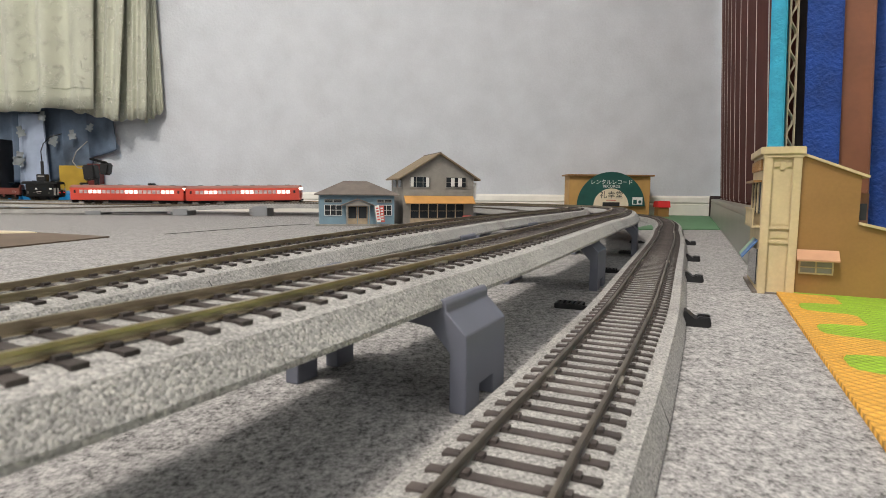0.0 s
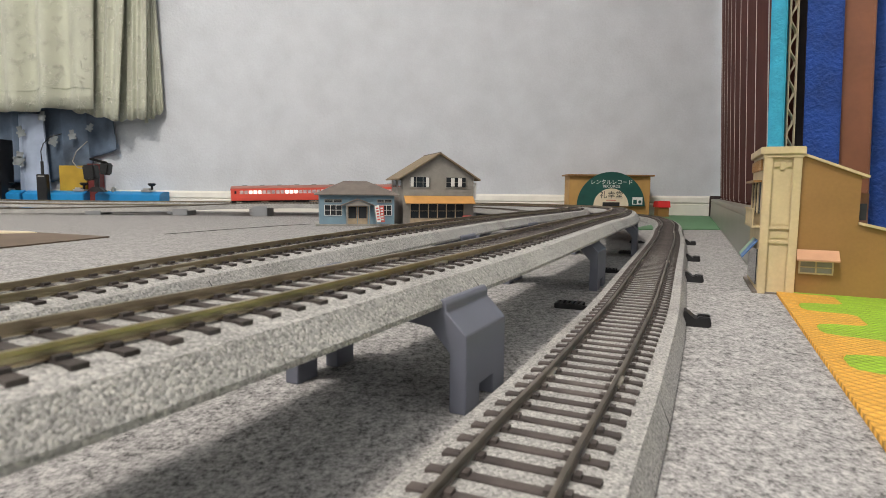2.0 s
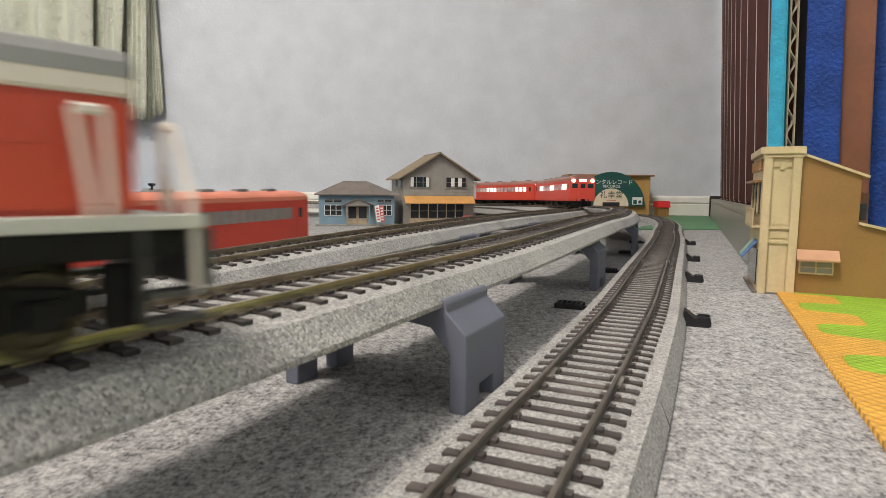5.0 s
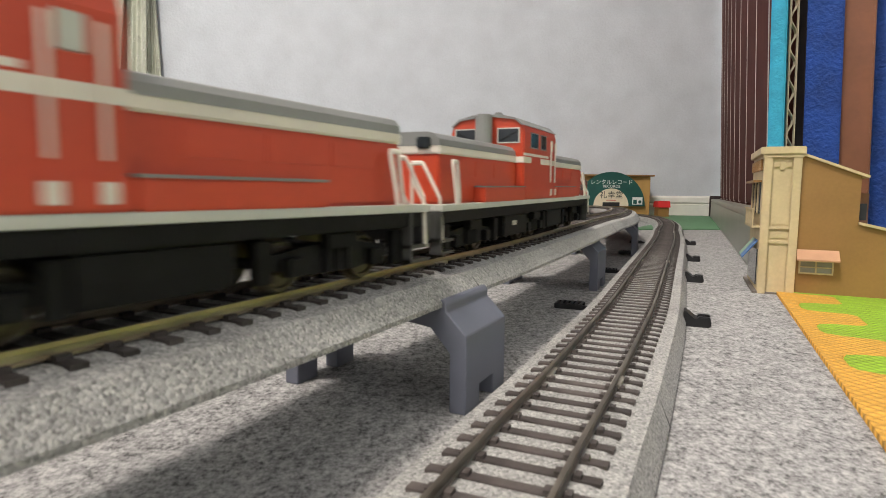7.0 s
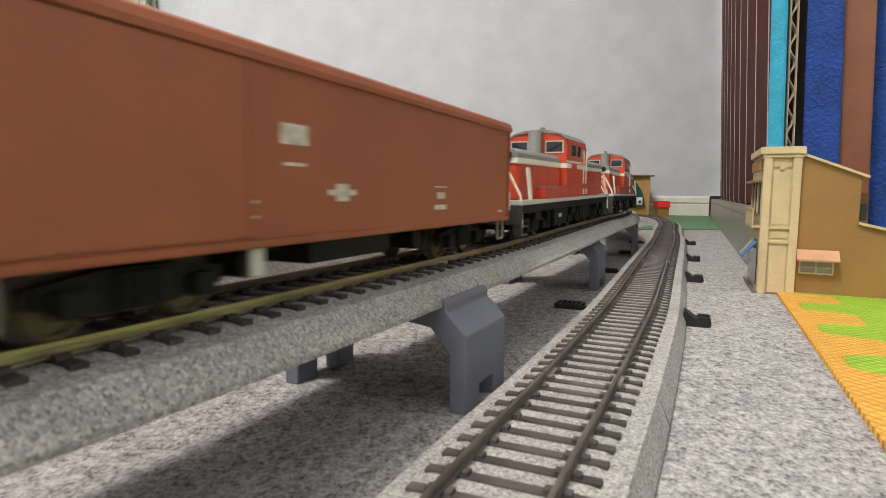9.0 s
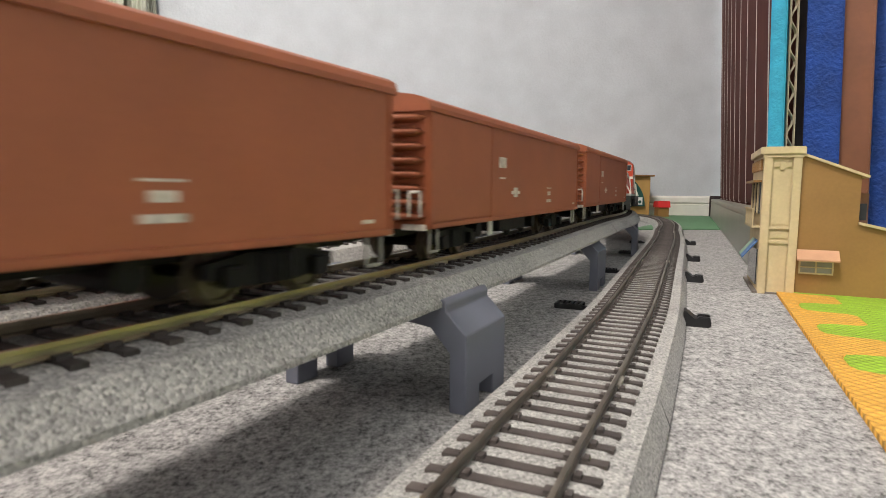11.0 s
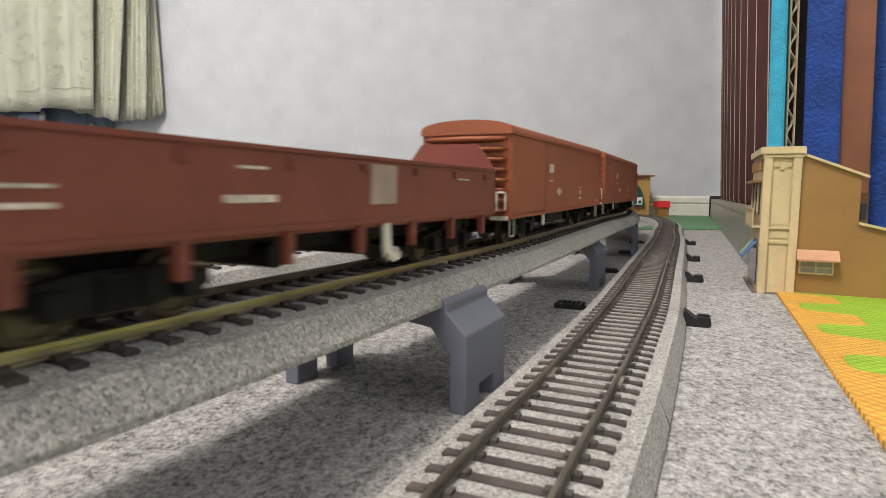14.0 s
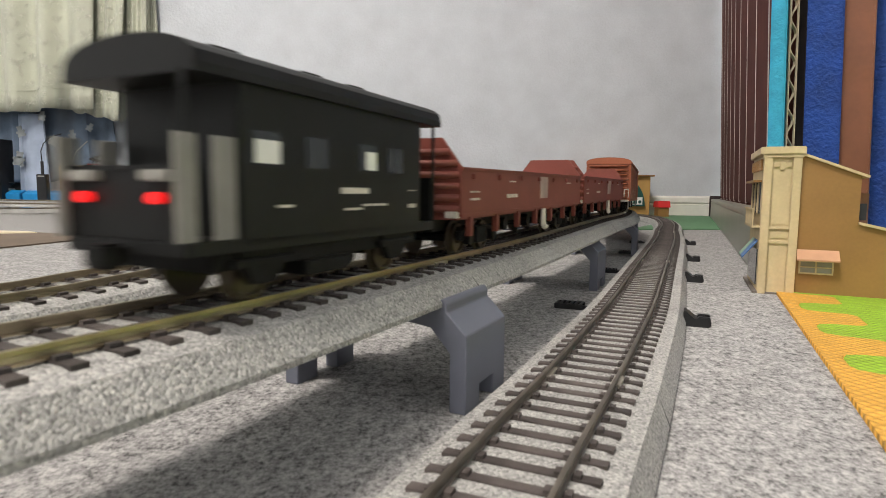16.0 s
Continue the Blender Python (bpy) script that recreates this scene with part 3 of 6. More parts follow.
    es = [e for e in bm.edges if abs(e.verts[0].co.x - e.verts[1].co.x) < 1e-6]
    bmesh.ops.bevel(bm, geom=es, offset=0.0006, segments=2, affect="EDGES")
    cab = part("cab", bm, M_DDRED, root)
    bm = bmesh.new()
    prism(bm, [(0.0155, 0.0424), (0.0122, 0.0454), (0.006, 0.0471), (-0.006, 0.0471), (-0.0122, 0.0454), (-0.0155, 0.0424), (-0.0148, 0.0422), (-0.0118, 0.0448), (0, 0.0464), (0.0118, 0.0448), (0.0148, 0.0422)], c0 - 0.0008, c1 + 0.0008)
    for xx in (-0.0065, 0.0075):
        box(bm, xx - 0.003, xx + 0.003, -0.004, 0.004, 0.0466, 0.0478, 0.0003)
    part("cab_roof", bm, M_DDGREY, cab, "grey cab roof")
    for y in (-1, 1):
        for a, b_ in ((-0.0158, -0.0058), (-0.0010, 0.0067)):
            bm = bmesh.new()
            box(bm, a, b_, y * 0.0158 - 0.00025, y * 0.0158 + 0.00025, 0.0334, 0.0395, 0.0002)
            w_ = part("side_window", bm, M_GLASS, cab)
            bm = bmesh.new()
            for q in ((a - 0.0004, b_ + 0.0004, 0.0395, 0.0399), (a - 0.0004, b_ + 0.0004, 0.033, 0.0334), (a - 0.0004, a, 0.0334, 0.0395), (b_, b_ + 0.0004, 0.0334, 0.0395)):
                box(bm, q[0], q[1], y * 0.0158 - 0.0003, y * 0.0158 + 0.0003, q[2], q[3])
            part("window_frame", bm, M_DDGREY, w_)
        bm = bmesh.new()
        box(bm, c0 - 0.0002, 0.0107, y * 0.0158 - 0.00015, y * 0.0158 + 0.00015, 0.0306, 0.0314)
        box(bm, c0 - 0.0001, -0.015, y * 0.0158 - 0.00015, y * 0.0158 + 0.00015, 0.0284, 0.0302)
        box(bm, -0.001, c1 + 0.0001, y * 0.0158 - 0.00015, y * 0.0158 + 0.00015, 0.0284, 0.0302)
        part("cab_stripe", bm, M_WHITE, cab, "ivory stripe round the cab")
        for xx in (0.0130, 0.0202):
            bm = bmesh.new()
            tube(bm, [(xx, y * 0.0166, 0.0225), (xx, y * 0.0166, 0.0375)], 0.0004)
            part("door_handrail", bm, M_WHITE, cab)
            bm = bmesh.new()
            box(bm, xx - 0.0012, xx + 0.0012, y * 0.0169 - 0.0003, y * 0.0169 + 0.0003, 0.0180, 0.0203, 0.0001)
            part("step_hole", bm, M_WHITE, root)
        bm = bmesh.new()
        box(bm, 0.0146, 0.0186, y * 0.0158 - 0.0002, y * 0.0158 + 0.0002, 0.033, 0.0385, 0.0002)
        part("door_window", bm, M_PALE, cab)
        bm = bmesh.new()
        box(bm, c0, c1, y * 0.0146 - 0.0022, y * 0.0146 + 0.0022, 0.0172, 0.0209, 0.0003)
        part("step_panel", bm, M_DDRED, cab)
    for e, sg in ((c0, -1), (c1, 1)):
        for y in (-1, 1):
            bm = bmesh.new()
            box(bm, e - 0.0003, e + 0.0003, y * 0.0092 - 0.0042, y * 0.0092 + 0.0042, 0.0352, 0.0408, 0.0002)
            w_ = part("end_window", bm, M_GLASS, cab)
            bm = bmesh.new()
            y0, y1 = y * 0.0092 - 0.0042, y * 0.0092 + 0.0042
            for q in ((y0 - 0.0005, y1 + 0.0005, 0.0408, 0.0413), (y0 - 0.0005, y1 + 0.0005, 0.0347, 0.0352), (y0 - 0.0005, y0, 0.0352, 0.0408), (y1, y1 + 0.0005, 0.0352, 0.0408)):
                box(bm, e - 0.0004, e + 0.0004, q[0], q[1], q[2], q[3])
            part("window_frame", bm, M_PALE, w_)
        bm = bmesh.new()
        box(bm, e - 0.0003, e + 0.0003, -0.0159, 0.0159, 0.0284, 0.0302)
        part("end_stripe", bm, M_WHITE, cab)
        for y in (-1, 1):
            bm = bmesh.new()
            cyl(bm, (e + sg * 0.0006, y * 0.0060, 0.0360), (e + sg * 0.0006, y * 0.0125, 0.0395), 0.00022, 6)
            part("wiper", bm, M_DARKUF, cab)
    bm = bmesh.new()
    cyl(bm, (-0.004, 0.0035, 0.0468), (-0.004, 0.0035, 0.0500), 0.0006, 8)
    cyl(bm, (-0.004, 0.0035, 0.0500), (0.0005, 0.0035, 0.0502), 0.0009, 8, 0.0013)
    part("air_horn", bm, M_DDGREY, cab)
    # underframe boxes and bogies
    for x in (-0.071, 0.071):
        bogie(root, x, 0.026, True)
    bogie(root, 0.0, 0.018, True)
    for a, b_ in ((-0.043, -0.0155), (0.0155, 0.043)):
        bm = bmesh.new()
        box(bm, a, b_, -0.0145, 0.0145, 0.0036, 0.0118, 0.0006)
        part("fuel_tank", bm, M_DARKUF, root)
    for y in (-1, 1):
        bm = bmesh.new()
        box(bm, -0.034, -0.029, y * 0.0146 - 0.0002, y * 0.0146 + 0.0002, 0.0075, 0.0092)
        part("marking", bm, M_MARK, root)
    # true heights of hoods (38 mm) and cab (50 mm)
    for ob in root.children_recursive:
        for v in ob.data.vertices:
            z = v.co.z
            if z > 0.0171:
                v.co.z = 0.0171 + (z - 0.0171) * 1.3 if z < 0.0334 else 0.03829 + (z - 0.0334) * 0.918
    return root


def boxcar():
    root = thing("boxcar", "rust-brown model boxcar with ribbed ends and white markings", "freight wagon", "freight train")
    L, W = 0.0877, 0.0175
    bm = bmesh.new()
    box(bm, -L, L, -W, W, 0.0105, 0.0425, 0.0003)
    body = part("body", bm, M_BOXCAR, root)
    bm = bmesh.new()
    prism(bm, arched(W + 0.0008, 0.0428, 0.0042, 0.0012), -L - 0.0008, L + 0.0008)
    part("roof", bm, M_BOXCAR, root, "brown arched roof with a drip edge")
    for sgn in (-1, 1):
        for k in range(8):
            bm = bmesh.new()
            z = 0.0140 + k * 0.0037
            prof = [(-W * 0.97, z), (-W * 0.8, z - 0.0012), (0, z - 0.0016), (W * 0.8, z - 0.0012), (W * 0.97, z), (W * 0.8, z + 0.0012), (0, z + 0.0016), (-W * 0.8, z + 0.0012)]
            v0 = [bm.verts.new((sgn * L, a, b)) for a, b in prof]
            ctr = [bm.verts.new((sgn * (L + 0.0027), a * 1.1, z)) for a in (-W * 0.75, -W * 0.3, W * 0.3, W * 0.75)]
            bm.faces.new(v0)
            ring = [v0[1], v0[2], v0[3]]
            bm.faces.new((v0[0], v0[1], ctr[0]))
            bm.faces.new((v0[1], v0[2], ctr[1], ctr[0]))
            bm.faces.new((v0[2], ctr[2], ctr[1]))
            bm.faces.new((v0[2], v0[3], ctr[3], ctr[2]))
            bm.faces.new((v0[3], v0[4], ctr[3]))
            bm.faces.new((v0[4], v0[5], ctr[3]))
            bm.faces.new((v0[5], v0[6], ctr[2], ctr[3]))
            bm.faces.new((v0[6], ctr[1], ctr[2]))
            bm.faces.new((v0[6], v0[7], ctr[0], ctr[1]))
            bm.faces.new((v0[7], v0[0], ctr[0]))
            part("end_rib", bm, M_BOXCAR, body, smooth=True)
        for y in (-1, 1):
            bm = bmesh.new()
            box(bm, sgn * L - 0.0012, sgn * L + 0.0012, y * (W - 0.0035) - 0.003, y * (W - 0.0035) + 0.0037, 0.0103, 0.0119, 0.0002)
            part("corner_step", bm, M_MARK, body, "pale corner plate")
            bm = bmesh.new()
            xe = sgn * (L - 0.003)
            tube(bm, [(xe, y * 0.0165, 0.0103), (xe, y * 0.0165, 0.0042), (xe - sgn * 0.005, y * 0.0165, 0.0042), (xe - sgn * 0.005, y * 0.0165, 0.0103)], 0.0004)
            part("foot_step", bm, M_GREYP, root)
        coupler(root, sgn * L, sgn * (L + 0.0045))
        bm = bmesh.new()
        tube(bm, [(sgn * (L + 0.003), -0.0135, 0.014), (sgn * (L + 0.003), -0.0135, 0.0205), (sgn * (L + 0.003), -0.0168, 0.0205), (sgn * (L + 0.003), -0.0168, 0.014)], 0.0004)
        part("end_handrail", bm, M_MARK, body)
    for y in (-1, 1):
        # sliding door leaves and sill
        for x0, x1 in (((-0.0862, -0.0418),) if y < 0 else ((0.0418, 0.0862),)):
            bm = bmesh.new()
            box(bm, x0, x1, y * W - 0.0005, y * W + 0.0005, 0.0125, 0.0412, 0.0002)
            part("sliding_door", bm, M_BOXCAR, body)
        bm = bmesh.new()
        box(bm, -L + 0.0005, L - 0.0005, y * W - 0.0007, y * W + 0.0007, 0.0108, 0.0120, 0.0002)
        part("door_rail", bm, M_BOXCAR, body)
        for xx in (-0.0865, -0.0413 if y < 0 else 0.0413, 0.0865):
            bm = bmesh.new()
            box(bm, xx - 0.0006, xx + 0.0006, y * W - 0.0006, y * W + 0.0006, 0.0120, 0.0415, 0.0002)
            part("door_post", bm, M_BOXCAR, body)
    marks(body, [(-0.0333, -0.0260, 0.0286, 0.0323), (-0.0328, -0.0265, 0.0248, 0.0254), (-0.0195, -0.0100, 0.0195, 0.0206), (-0.0170, -0.0125, 0.0183, 0.0218), (0.0280, 0.0355, 0.0215, 0.0219), (0.0295, 0.0340, 0.0185, 0.0202), (0.0280, 0.0355, 0.0155, 0.0168), (-0.0465, -0.0395, 0.0182, 0.0187), (-0.0465, -0.0395, 0.0156, 0.0161), (0.0770, 0.0810, 0.0135, 0.0143)], W, M_MARK)
    bm = bmesh.new()
    box(bm, -L + 0.003, L - 0.003, -0.006, 0.006, 0.008, 0.0105)
    box(bm, -0.02, 0.012, -0.013, 0.013, 0.0055, 0.0105, 0.0005)
    for x in (-0.035, 0.03):
        cyl(bm, (x, -0.011, 0.0072), (x, 0.011, 0.0072), 0.0028, 12)
    part("underframe", bm, M_DARKUF, root)
    for y in (-1, 1):
        bm = bmesh.new()
        box(bm, -0.0403, -0.0372, y * 0.0165 - 0.0004, y * 0.0165 + 0.0004, 0.0058, 0.0105, 0.0001)
        part("brake_plate", bm, M_PALE, root)
    for x in (-0.058, 0.058):
        bogie(root, x, 0.0215)
    return root


def gondola():
    root = thing("gondola_wagon", "dark red-brown open model gondola with peaked ends", "freight wagon", "freight train")
    L, W = 0.0812, 0.0172
    bm = bmesh.new()
    for y in (-1, 1):
        box(bm, -L, L, y * W - (0.0012 if y > 0 else 0), y * W + (0 if y > 0 else 0.0012), 0.0134, 0.0276, 0.0002)
    body = part("side_wall", bm, M_GONDOLA, root)
    bm = bmesh.new()
    box(bm, -L, L, -W + 0.001, W - 0.001, 0.0122, 0.0140)
    part("floor", bm, M_GONDOLA, root)
    for sgn in (-1, 1):
        bm = bmesh.new()
        a, b_ = (L - 0.0012, L) if sgn > 0 else (-L, -L + 0.0012)
        prism(bm, [(-W, 0.0132), (W, 0.0132), (W, 0.0281), (W * 0.62, 0.0368), (-W * 0.62, 0.0368), (-W, 0.0281)], a, b_)
        e_ = part("end_wall", bm, M_GONDOLA, root, "peaked end wall with pressed ribs")
        for k in range(6):
            z = 0.0155 + k * 0.0034
            hw = W * 0.96 if z < 0.0282 else W * (0.96 - 0.38 * (z - 0.0281) / 0.0087)
            bm = bmesh.new()
            cyl(bm, (sgn * L, -hw, z), (sgn * L, hw, z), 0.0011, 8)
            part("end_rib", bm, M_GONDOLA, e_, smooth=True)
        bm = bmesh.new()
        box(bm, sgn * L - 0.0015, sgn * L + 0.0015, -0.0165, -0.0125, 0.0128, 0.0148, 0.0002)
        part("corner_step", bm, M_MARK, root)
        coupler(root, sgn * L, sgn * (L + 0.0045))
    for y in (-1, 1):
        bm = bmesh.new()
        box(bm, -L, L, y * W - 0.0006, y * W + 0.0006, 0.0271, 0.0281, 0.0002)
        box(bm, -L, L, y * W - 0.0004, y * W + 0.0004, 0.0130, 0.0141, 0.0001)
        part("top_rail", bm, M_GONDOLA, body)
        for i in range(7):
            xx = -L + 0.0095 + i * (2 * L - 0.019) / 6
            bm = bmesh.new()
            box(bm, xx - 0.0012, xx + 0.0012, y * (W + 0.0004) - 0.0005, y * (W + 0.0004) + 0.0005, 0.0245, 0.0262, 0.0002)
            part("hinge", bm, M_GONDOLA, body)
            bm = bmesh.new()
            prism(bm, [(xx - 0.0013, 0.0132), (xx + 0.0013, 0.0132), (xx + 0.0009, 0.0068), (xx - 0.0009, 0.0068)], y * (W - 0.0012) - 0.0009, y * (W - 0.0012) + 0.0009, "y")
            part("stake", bm, M_GONDOLA, root)
        bm = bmesh.new()
        box(bm, 0.0026, 0.0138, y * (W + 0.0001) - 0.0003, y * (W + 0.0001) + 0.0003, 0.0174, 0.0264, 0.0001)
        part("card_panel", bm, M_CARDP, body, "faded pinkish grey slatted panel on the side")
        bm = bmesh.new()
        tube(bm, [(0.0095, y * 0.0168, 0.013), (0.0105, y * 0.0168, 0.006), (0.012, y * 0.0168, 0.0048), (0.015, y * 0.0168, 0.0048)], 0.0012)
        part("brake_lever", bm, M_WHITE, root, "white brake lever")
    marks(body, [(-0.040, -0.028, 0.0183, 0.0196), (-0.037, -0.0305, 0.0239, 0.0244), (-0.074, -0.0665, 0.0204, 0.0209), (-0.074, -0.0665, 0.0180, 0.0187), (0.05, 0.058, 0.0238, 0.0243)], W + 0.0001, M_MARK)
    bm = bmesh.new()
    box(bm, -L + 0.003, L - 0.003, -0.006, 0.006, 0.008, 0.0122)
    for x in (-0.02, 0.01):
        cyl(bm, (x, -0.010, 0.0078), (x, 0.010, 0.0078), 0.0026, 12)
    part("underframe", bm, M_DARKUF, root)
    for x in (-0.054, 0.054):
        bogie(root, x, 0.0215)
    return root


def caboose():
    root = thing("brake_van", "black model brake van with open end platforms and red tail lamps", "brake van", "freight train")
    L, W = 0.0430, 0.0143
    bm = bmesh.new()
    box(bm, -0.0318, 0.0345, -W, W, 0.0105, 0.0398, 0.0004)
    body = part("body", bm, M_VAN, root)
    bm = bmesh.new()
    prism(bm, arched(W + 0.0012, 0.0398, 0.0052, 0.0015), -L + 0.0012, L + 0.0012)
    roof = part("roof", bm, M_VAN, root, "black arched roof overhanging the platforms")
    for x in (-0.022, 0.004, 0.022):
        bm = bmesh.new()
        box(bm, x - 0.004, x + 0.004, -0.0028, 0.0028, 0.0446, 0.0468, 0.0005)
        part("roof_vent", bm, M_VAN, roof)
    bm = bmesh.new()
    box(bm, -L, L, -W, W, 0.0098, 0.0122, 0.0003)
    part("platform", bm, M_VAN, root)
    for y in (-1, 1):
        for i, x in enumerate((-0.0252, -0.0105, 0.0080, 0.0205)):
            bm = bmesh.new()
            box(bm, x - 0.0038, x + 0.0038, y * W - 0.0003, y * W + 0.0003, 0.0248, 0.0308, 0.0002)
            w_ = part("window", bm, M_GLASS, body)
            # added white patches imitate the bright wall seen through the van
            if i in (0, 2):
                bm = bmesh.new()
                box(bm, x - (0.0030 if i == 0 else 0.0010), x + 0.0034, y * W - 0.0004, y * W + 0.0004, 0.0251, 0.0292)
                part("blind", bm, M_LETTER, w_, "white patch on the glass standing for the bright wall beyond")
        # platform panels at the rear corner
        for x0, x1 in ((-0.0443, -0.0410), (-0.0368, -0.0328)):
            bm = bmesh.new()
            for q in range(5):
                xx = x0 + (x1 - x0) * q / 4
                tube(bm, [(xx, y * 0.0141, 0.0122), (xx, y * 0.0141, 0.0290)], 0.0004, 5)
            box(bm, x0, x1, y * 0.0138 - 0.0002, y * 0.0138 + 0.0002, 0.0125, 0.0288)
            part("gate_rail", bm, M_GREYP, root, "grey ribbed platform gate")
        for xx in (-0.0425, 0.0425):
            bm = bmesh.new()
            tube(bm, [(xx, y * 0.0139, 0.0122), (xx, y * 0.0139, 0.0385)], 0.0005, 6)
            part("corner_post", bm, M_VAN, root)
        bm = bmesh.new()
        cyl(bm, (-0.0445, y * 0.0086, 0.0190), (-0.0418, y * 0.0086, 0.0190), 0.0009, 12)
        part("tail_lamp", bm, M_TAIL, root, "glowing red tail lamp")
        bm = bmesh.new()
        box(bm, -0.0442, -0.042, y * 0.0086 - 0.003, y * 0.0086 + 0.003, 0.0216, 0.0234, 0.0003)
        part("lamp_hood", bm, M_GREYP, root)
    for sgn in (-1, 1):
        bm = bmesh.new()
        box(bm, sgn * 0.0418 - 0.0005, sgn * 0.0418 + 0.0005, -0.0137, 0.0137, 0.0122, 0.0232, 0.0002)
        box(bm, sgn * 0.0418 - 0.0006, sgn * 0.0418 + 0.0006, -0.0140, 0.0140, 0.0232, 0.0242, 0.0002)
        part("end_rail", bm, M_VAN, root)
        coupler(root, sgn * L, sgn * (L + 0.0035))
    marks(body, [(-0.0024, 0.0085, 0.0198, 0.0211), (-0.001, 0.006, 0.0162, 0.0167), (0.006, 0.0165, 0.0170, 0.0175), (0.0275, 0.0315, 0.0205, 0.0208), (0.0275, 0.0315, 0.0162, 0.0172), (-0.0225, -0.018, 0.0172, 0.0177)], W, M_MARK)
    bm = bmesh.new()
    box(bm, -0.036, 0.036, -0.012, 0.012, 0.0065, 0.0098, 0.0004)
    part("underframe", bm, M_DARKUF, root)
    bm = bmesh.new()
    box(bm, -0.012, 0.004, -0.0125, 0.0125, 0.0032, 0.0066, 0.0005)
    part("battery_box", bm, M_DARKUF, root)
    bm = bmesh.new()
    cyl(bm, (0.010, -0.008, 0.0052), (0.010, 0.008, 0.0052), 0.0022, 12)
    part("air_tank", bm, M_DARKUF, root)
    for x in (-0.024, 0.024):
        for y in (-1, 1):
            bm = bmesh.new()
            box(bm, x - 0.0085, x + 0.0085, y * 0.0128 - 0.0008, y * 0.0128 + 0.0008, 0.0068, 0.0084, 0.0003)
            part("leaf_spring", bm, M_DARKUF, root)
            bm = bmesh.new()
            prism(bm, [(x - 0.007, 0.0098), (x + 0.007, 0.0098), (x + 0.003, 0.0035), (x - 0.003, 0.0035)], y * 0.0118 - 0.0009, y * 0.0118 + 0.0009, "y")
            part("axle_guard", bm, M_DARKUF, root)
    for x in (-0.024, 0.024):
        wheelset(root, x)
    return root


def railcar(label="red model diesel railcar with lit windows and headlights", cat="railcar", L=0.131, lit=True):
    root = thing("diesel_railcar", label, cat, "railcar train")
    W = 0.0168
    bm = bmesh.new()
    box(bm, -L, L, -W, W, 0.0088, 0.0378, 0.0008)
    body = part("body", bm, M_RCRED, root)
    bm = bmesh.new()
    prism(bm, arched(W, 0.0376, 0.0062, 0.0006), -L + 0.0006, L - 0.0006)
    roof = part("roof", bm, M_RCROOF if lit else M_SALMON, root, "arched roof")
    for k in range(6):
        x = -L + 0.03 + k * (2 * L - 0.06) / 5
        bm = bmesh.new()
        box(bm, x - 0.0055, x + 0.0055, -0.0065, -0.0005, 0.0424, 0.0452, 0.0006)
        part("roof_vent", bm, M_DDGREY, roof)
    n = 21
    for y in (-1, 1):
        for k in range(n):
            x = -L + 0.026 + k * (2 * L - 0.052) / (n - 1)
            bm = bmesh.new()
            box(bm, x - 0.0039, x + 0.0039, y * W - 0.0002, y * W + 0.0002, 0.0243, 0.0322, 0.0001)
            part("window", bm, (M_LIT if k % 8 in (2, 3, 4) else M_PALEWIN) if lit else M_GREYP, body)
        for x in (-L + 0.0115, L - 0.0115):
            bm = bmesh.new()
            box(bm, x - 0.004, x + 0.004, y * W - 0.0002, y * W + 0.0002, 0.0105, 0.0345, 0.0001)
            d_ = part("door", bm, M_RCRED, body)
            bm = bmesh.new()
            box(bm, x - 0.0022, x + 0.0022, y * W - 0.0003, y * W + 0.0003, 0.0248, 0.0318)
            part("door_window", bm, M_GLASS, d_)
    for sgn in (-1, 1):
        for y in (-1, 1):
            bm = bmesh.new()
            box(bm, sgn * L - 0.0003, sgn * L + 0.0003, y * 0.0106 - 0.0038, y * 0.0106 + 0.0038, 0.0262, 0.0322, 0.0002)
            part("windscreen", bm, M_GLASS, body)
            bm = bmesh.new()
            cyl(bm, (sgn * (L - 0.0005), y * 0.0128, 0.0358), (sgn * (L + 0.0014), y * 0.0128, 0.0358), 0.0021, 14)
            part("headlight", bm, M_LAMP if sgn > 0 else M_GLASS, body, "round glowing headlight")
        bm = bmesh.new()
        box(bm, sgn * L - 0.0012, sgn * L + 0.0012, -0.0052, 0.0052, 0.0095, 0.0335, 0.0005)
        g_ = part("gangway_door", bm, M_RCRED, body)
        bm = bmesh.new()
        box(bm, sgn * (L + 0.0012) - 0.0002, sgn * (L + 0.0012) + 0.0002, -0.003, 0.003, 0.0262, 0.0318)
        part("door_window", bm, M_GLASS, g_)
        bm = bmesh.new()
        box(bm, sgn * L - 0.0006, sgn * L + 0.0006, -0.005, 0.005, 0.0345, 0.0382, 0.0003)
        part("destination_box", bm, M_LIT if sgn > 0 else M_GLASS, body, "lit destination box")
        bm = bmesh.new()
        box(bm, sgn * (L - 0.001) - 0.0008, sgn * (L - 0.001) + 0.0008, -0.0125, 0.0125, 0.002, 0.0088, 0.0003)
        for y in (-0.008, 0.008):
            tube(bm, [(sgn * (L + 0.0012), y, 0.012), (sgn * (L + 0.002), y, 0.003)], 0.0004, 5)
        part("skirt", bm, M_DARKUF, root)
        coupler(root, sgn * L, sgn * (L + 0.003))
    bm = bmesh.new()
    box(bm, -L + 0.004, L - 0.004, -0.013, 0.013, 0.0068, 0.0088)
    for a, b_ in ((-0.045, -0.02), (-0.012, 0.01), (0.018, 0.044)):
        box(bm, a, b_, -0.014, 0.014, 0.0028, 0.0088, 0.0005)
    part("underframe", bm, M_DARKUF, root)
    for x in (-0.088, 0.088):
        bogie(root, x, 0.026)
    return root


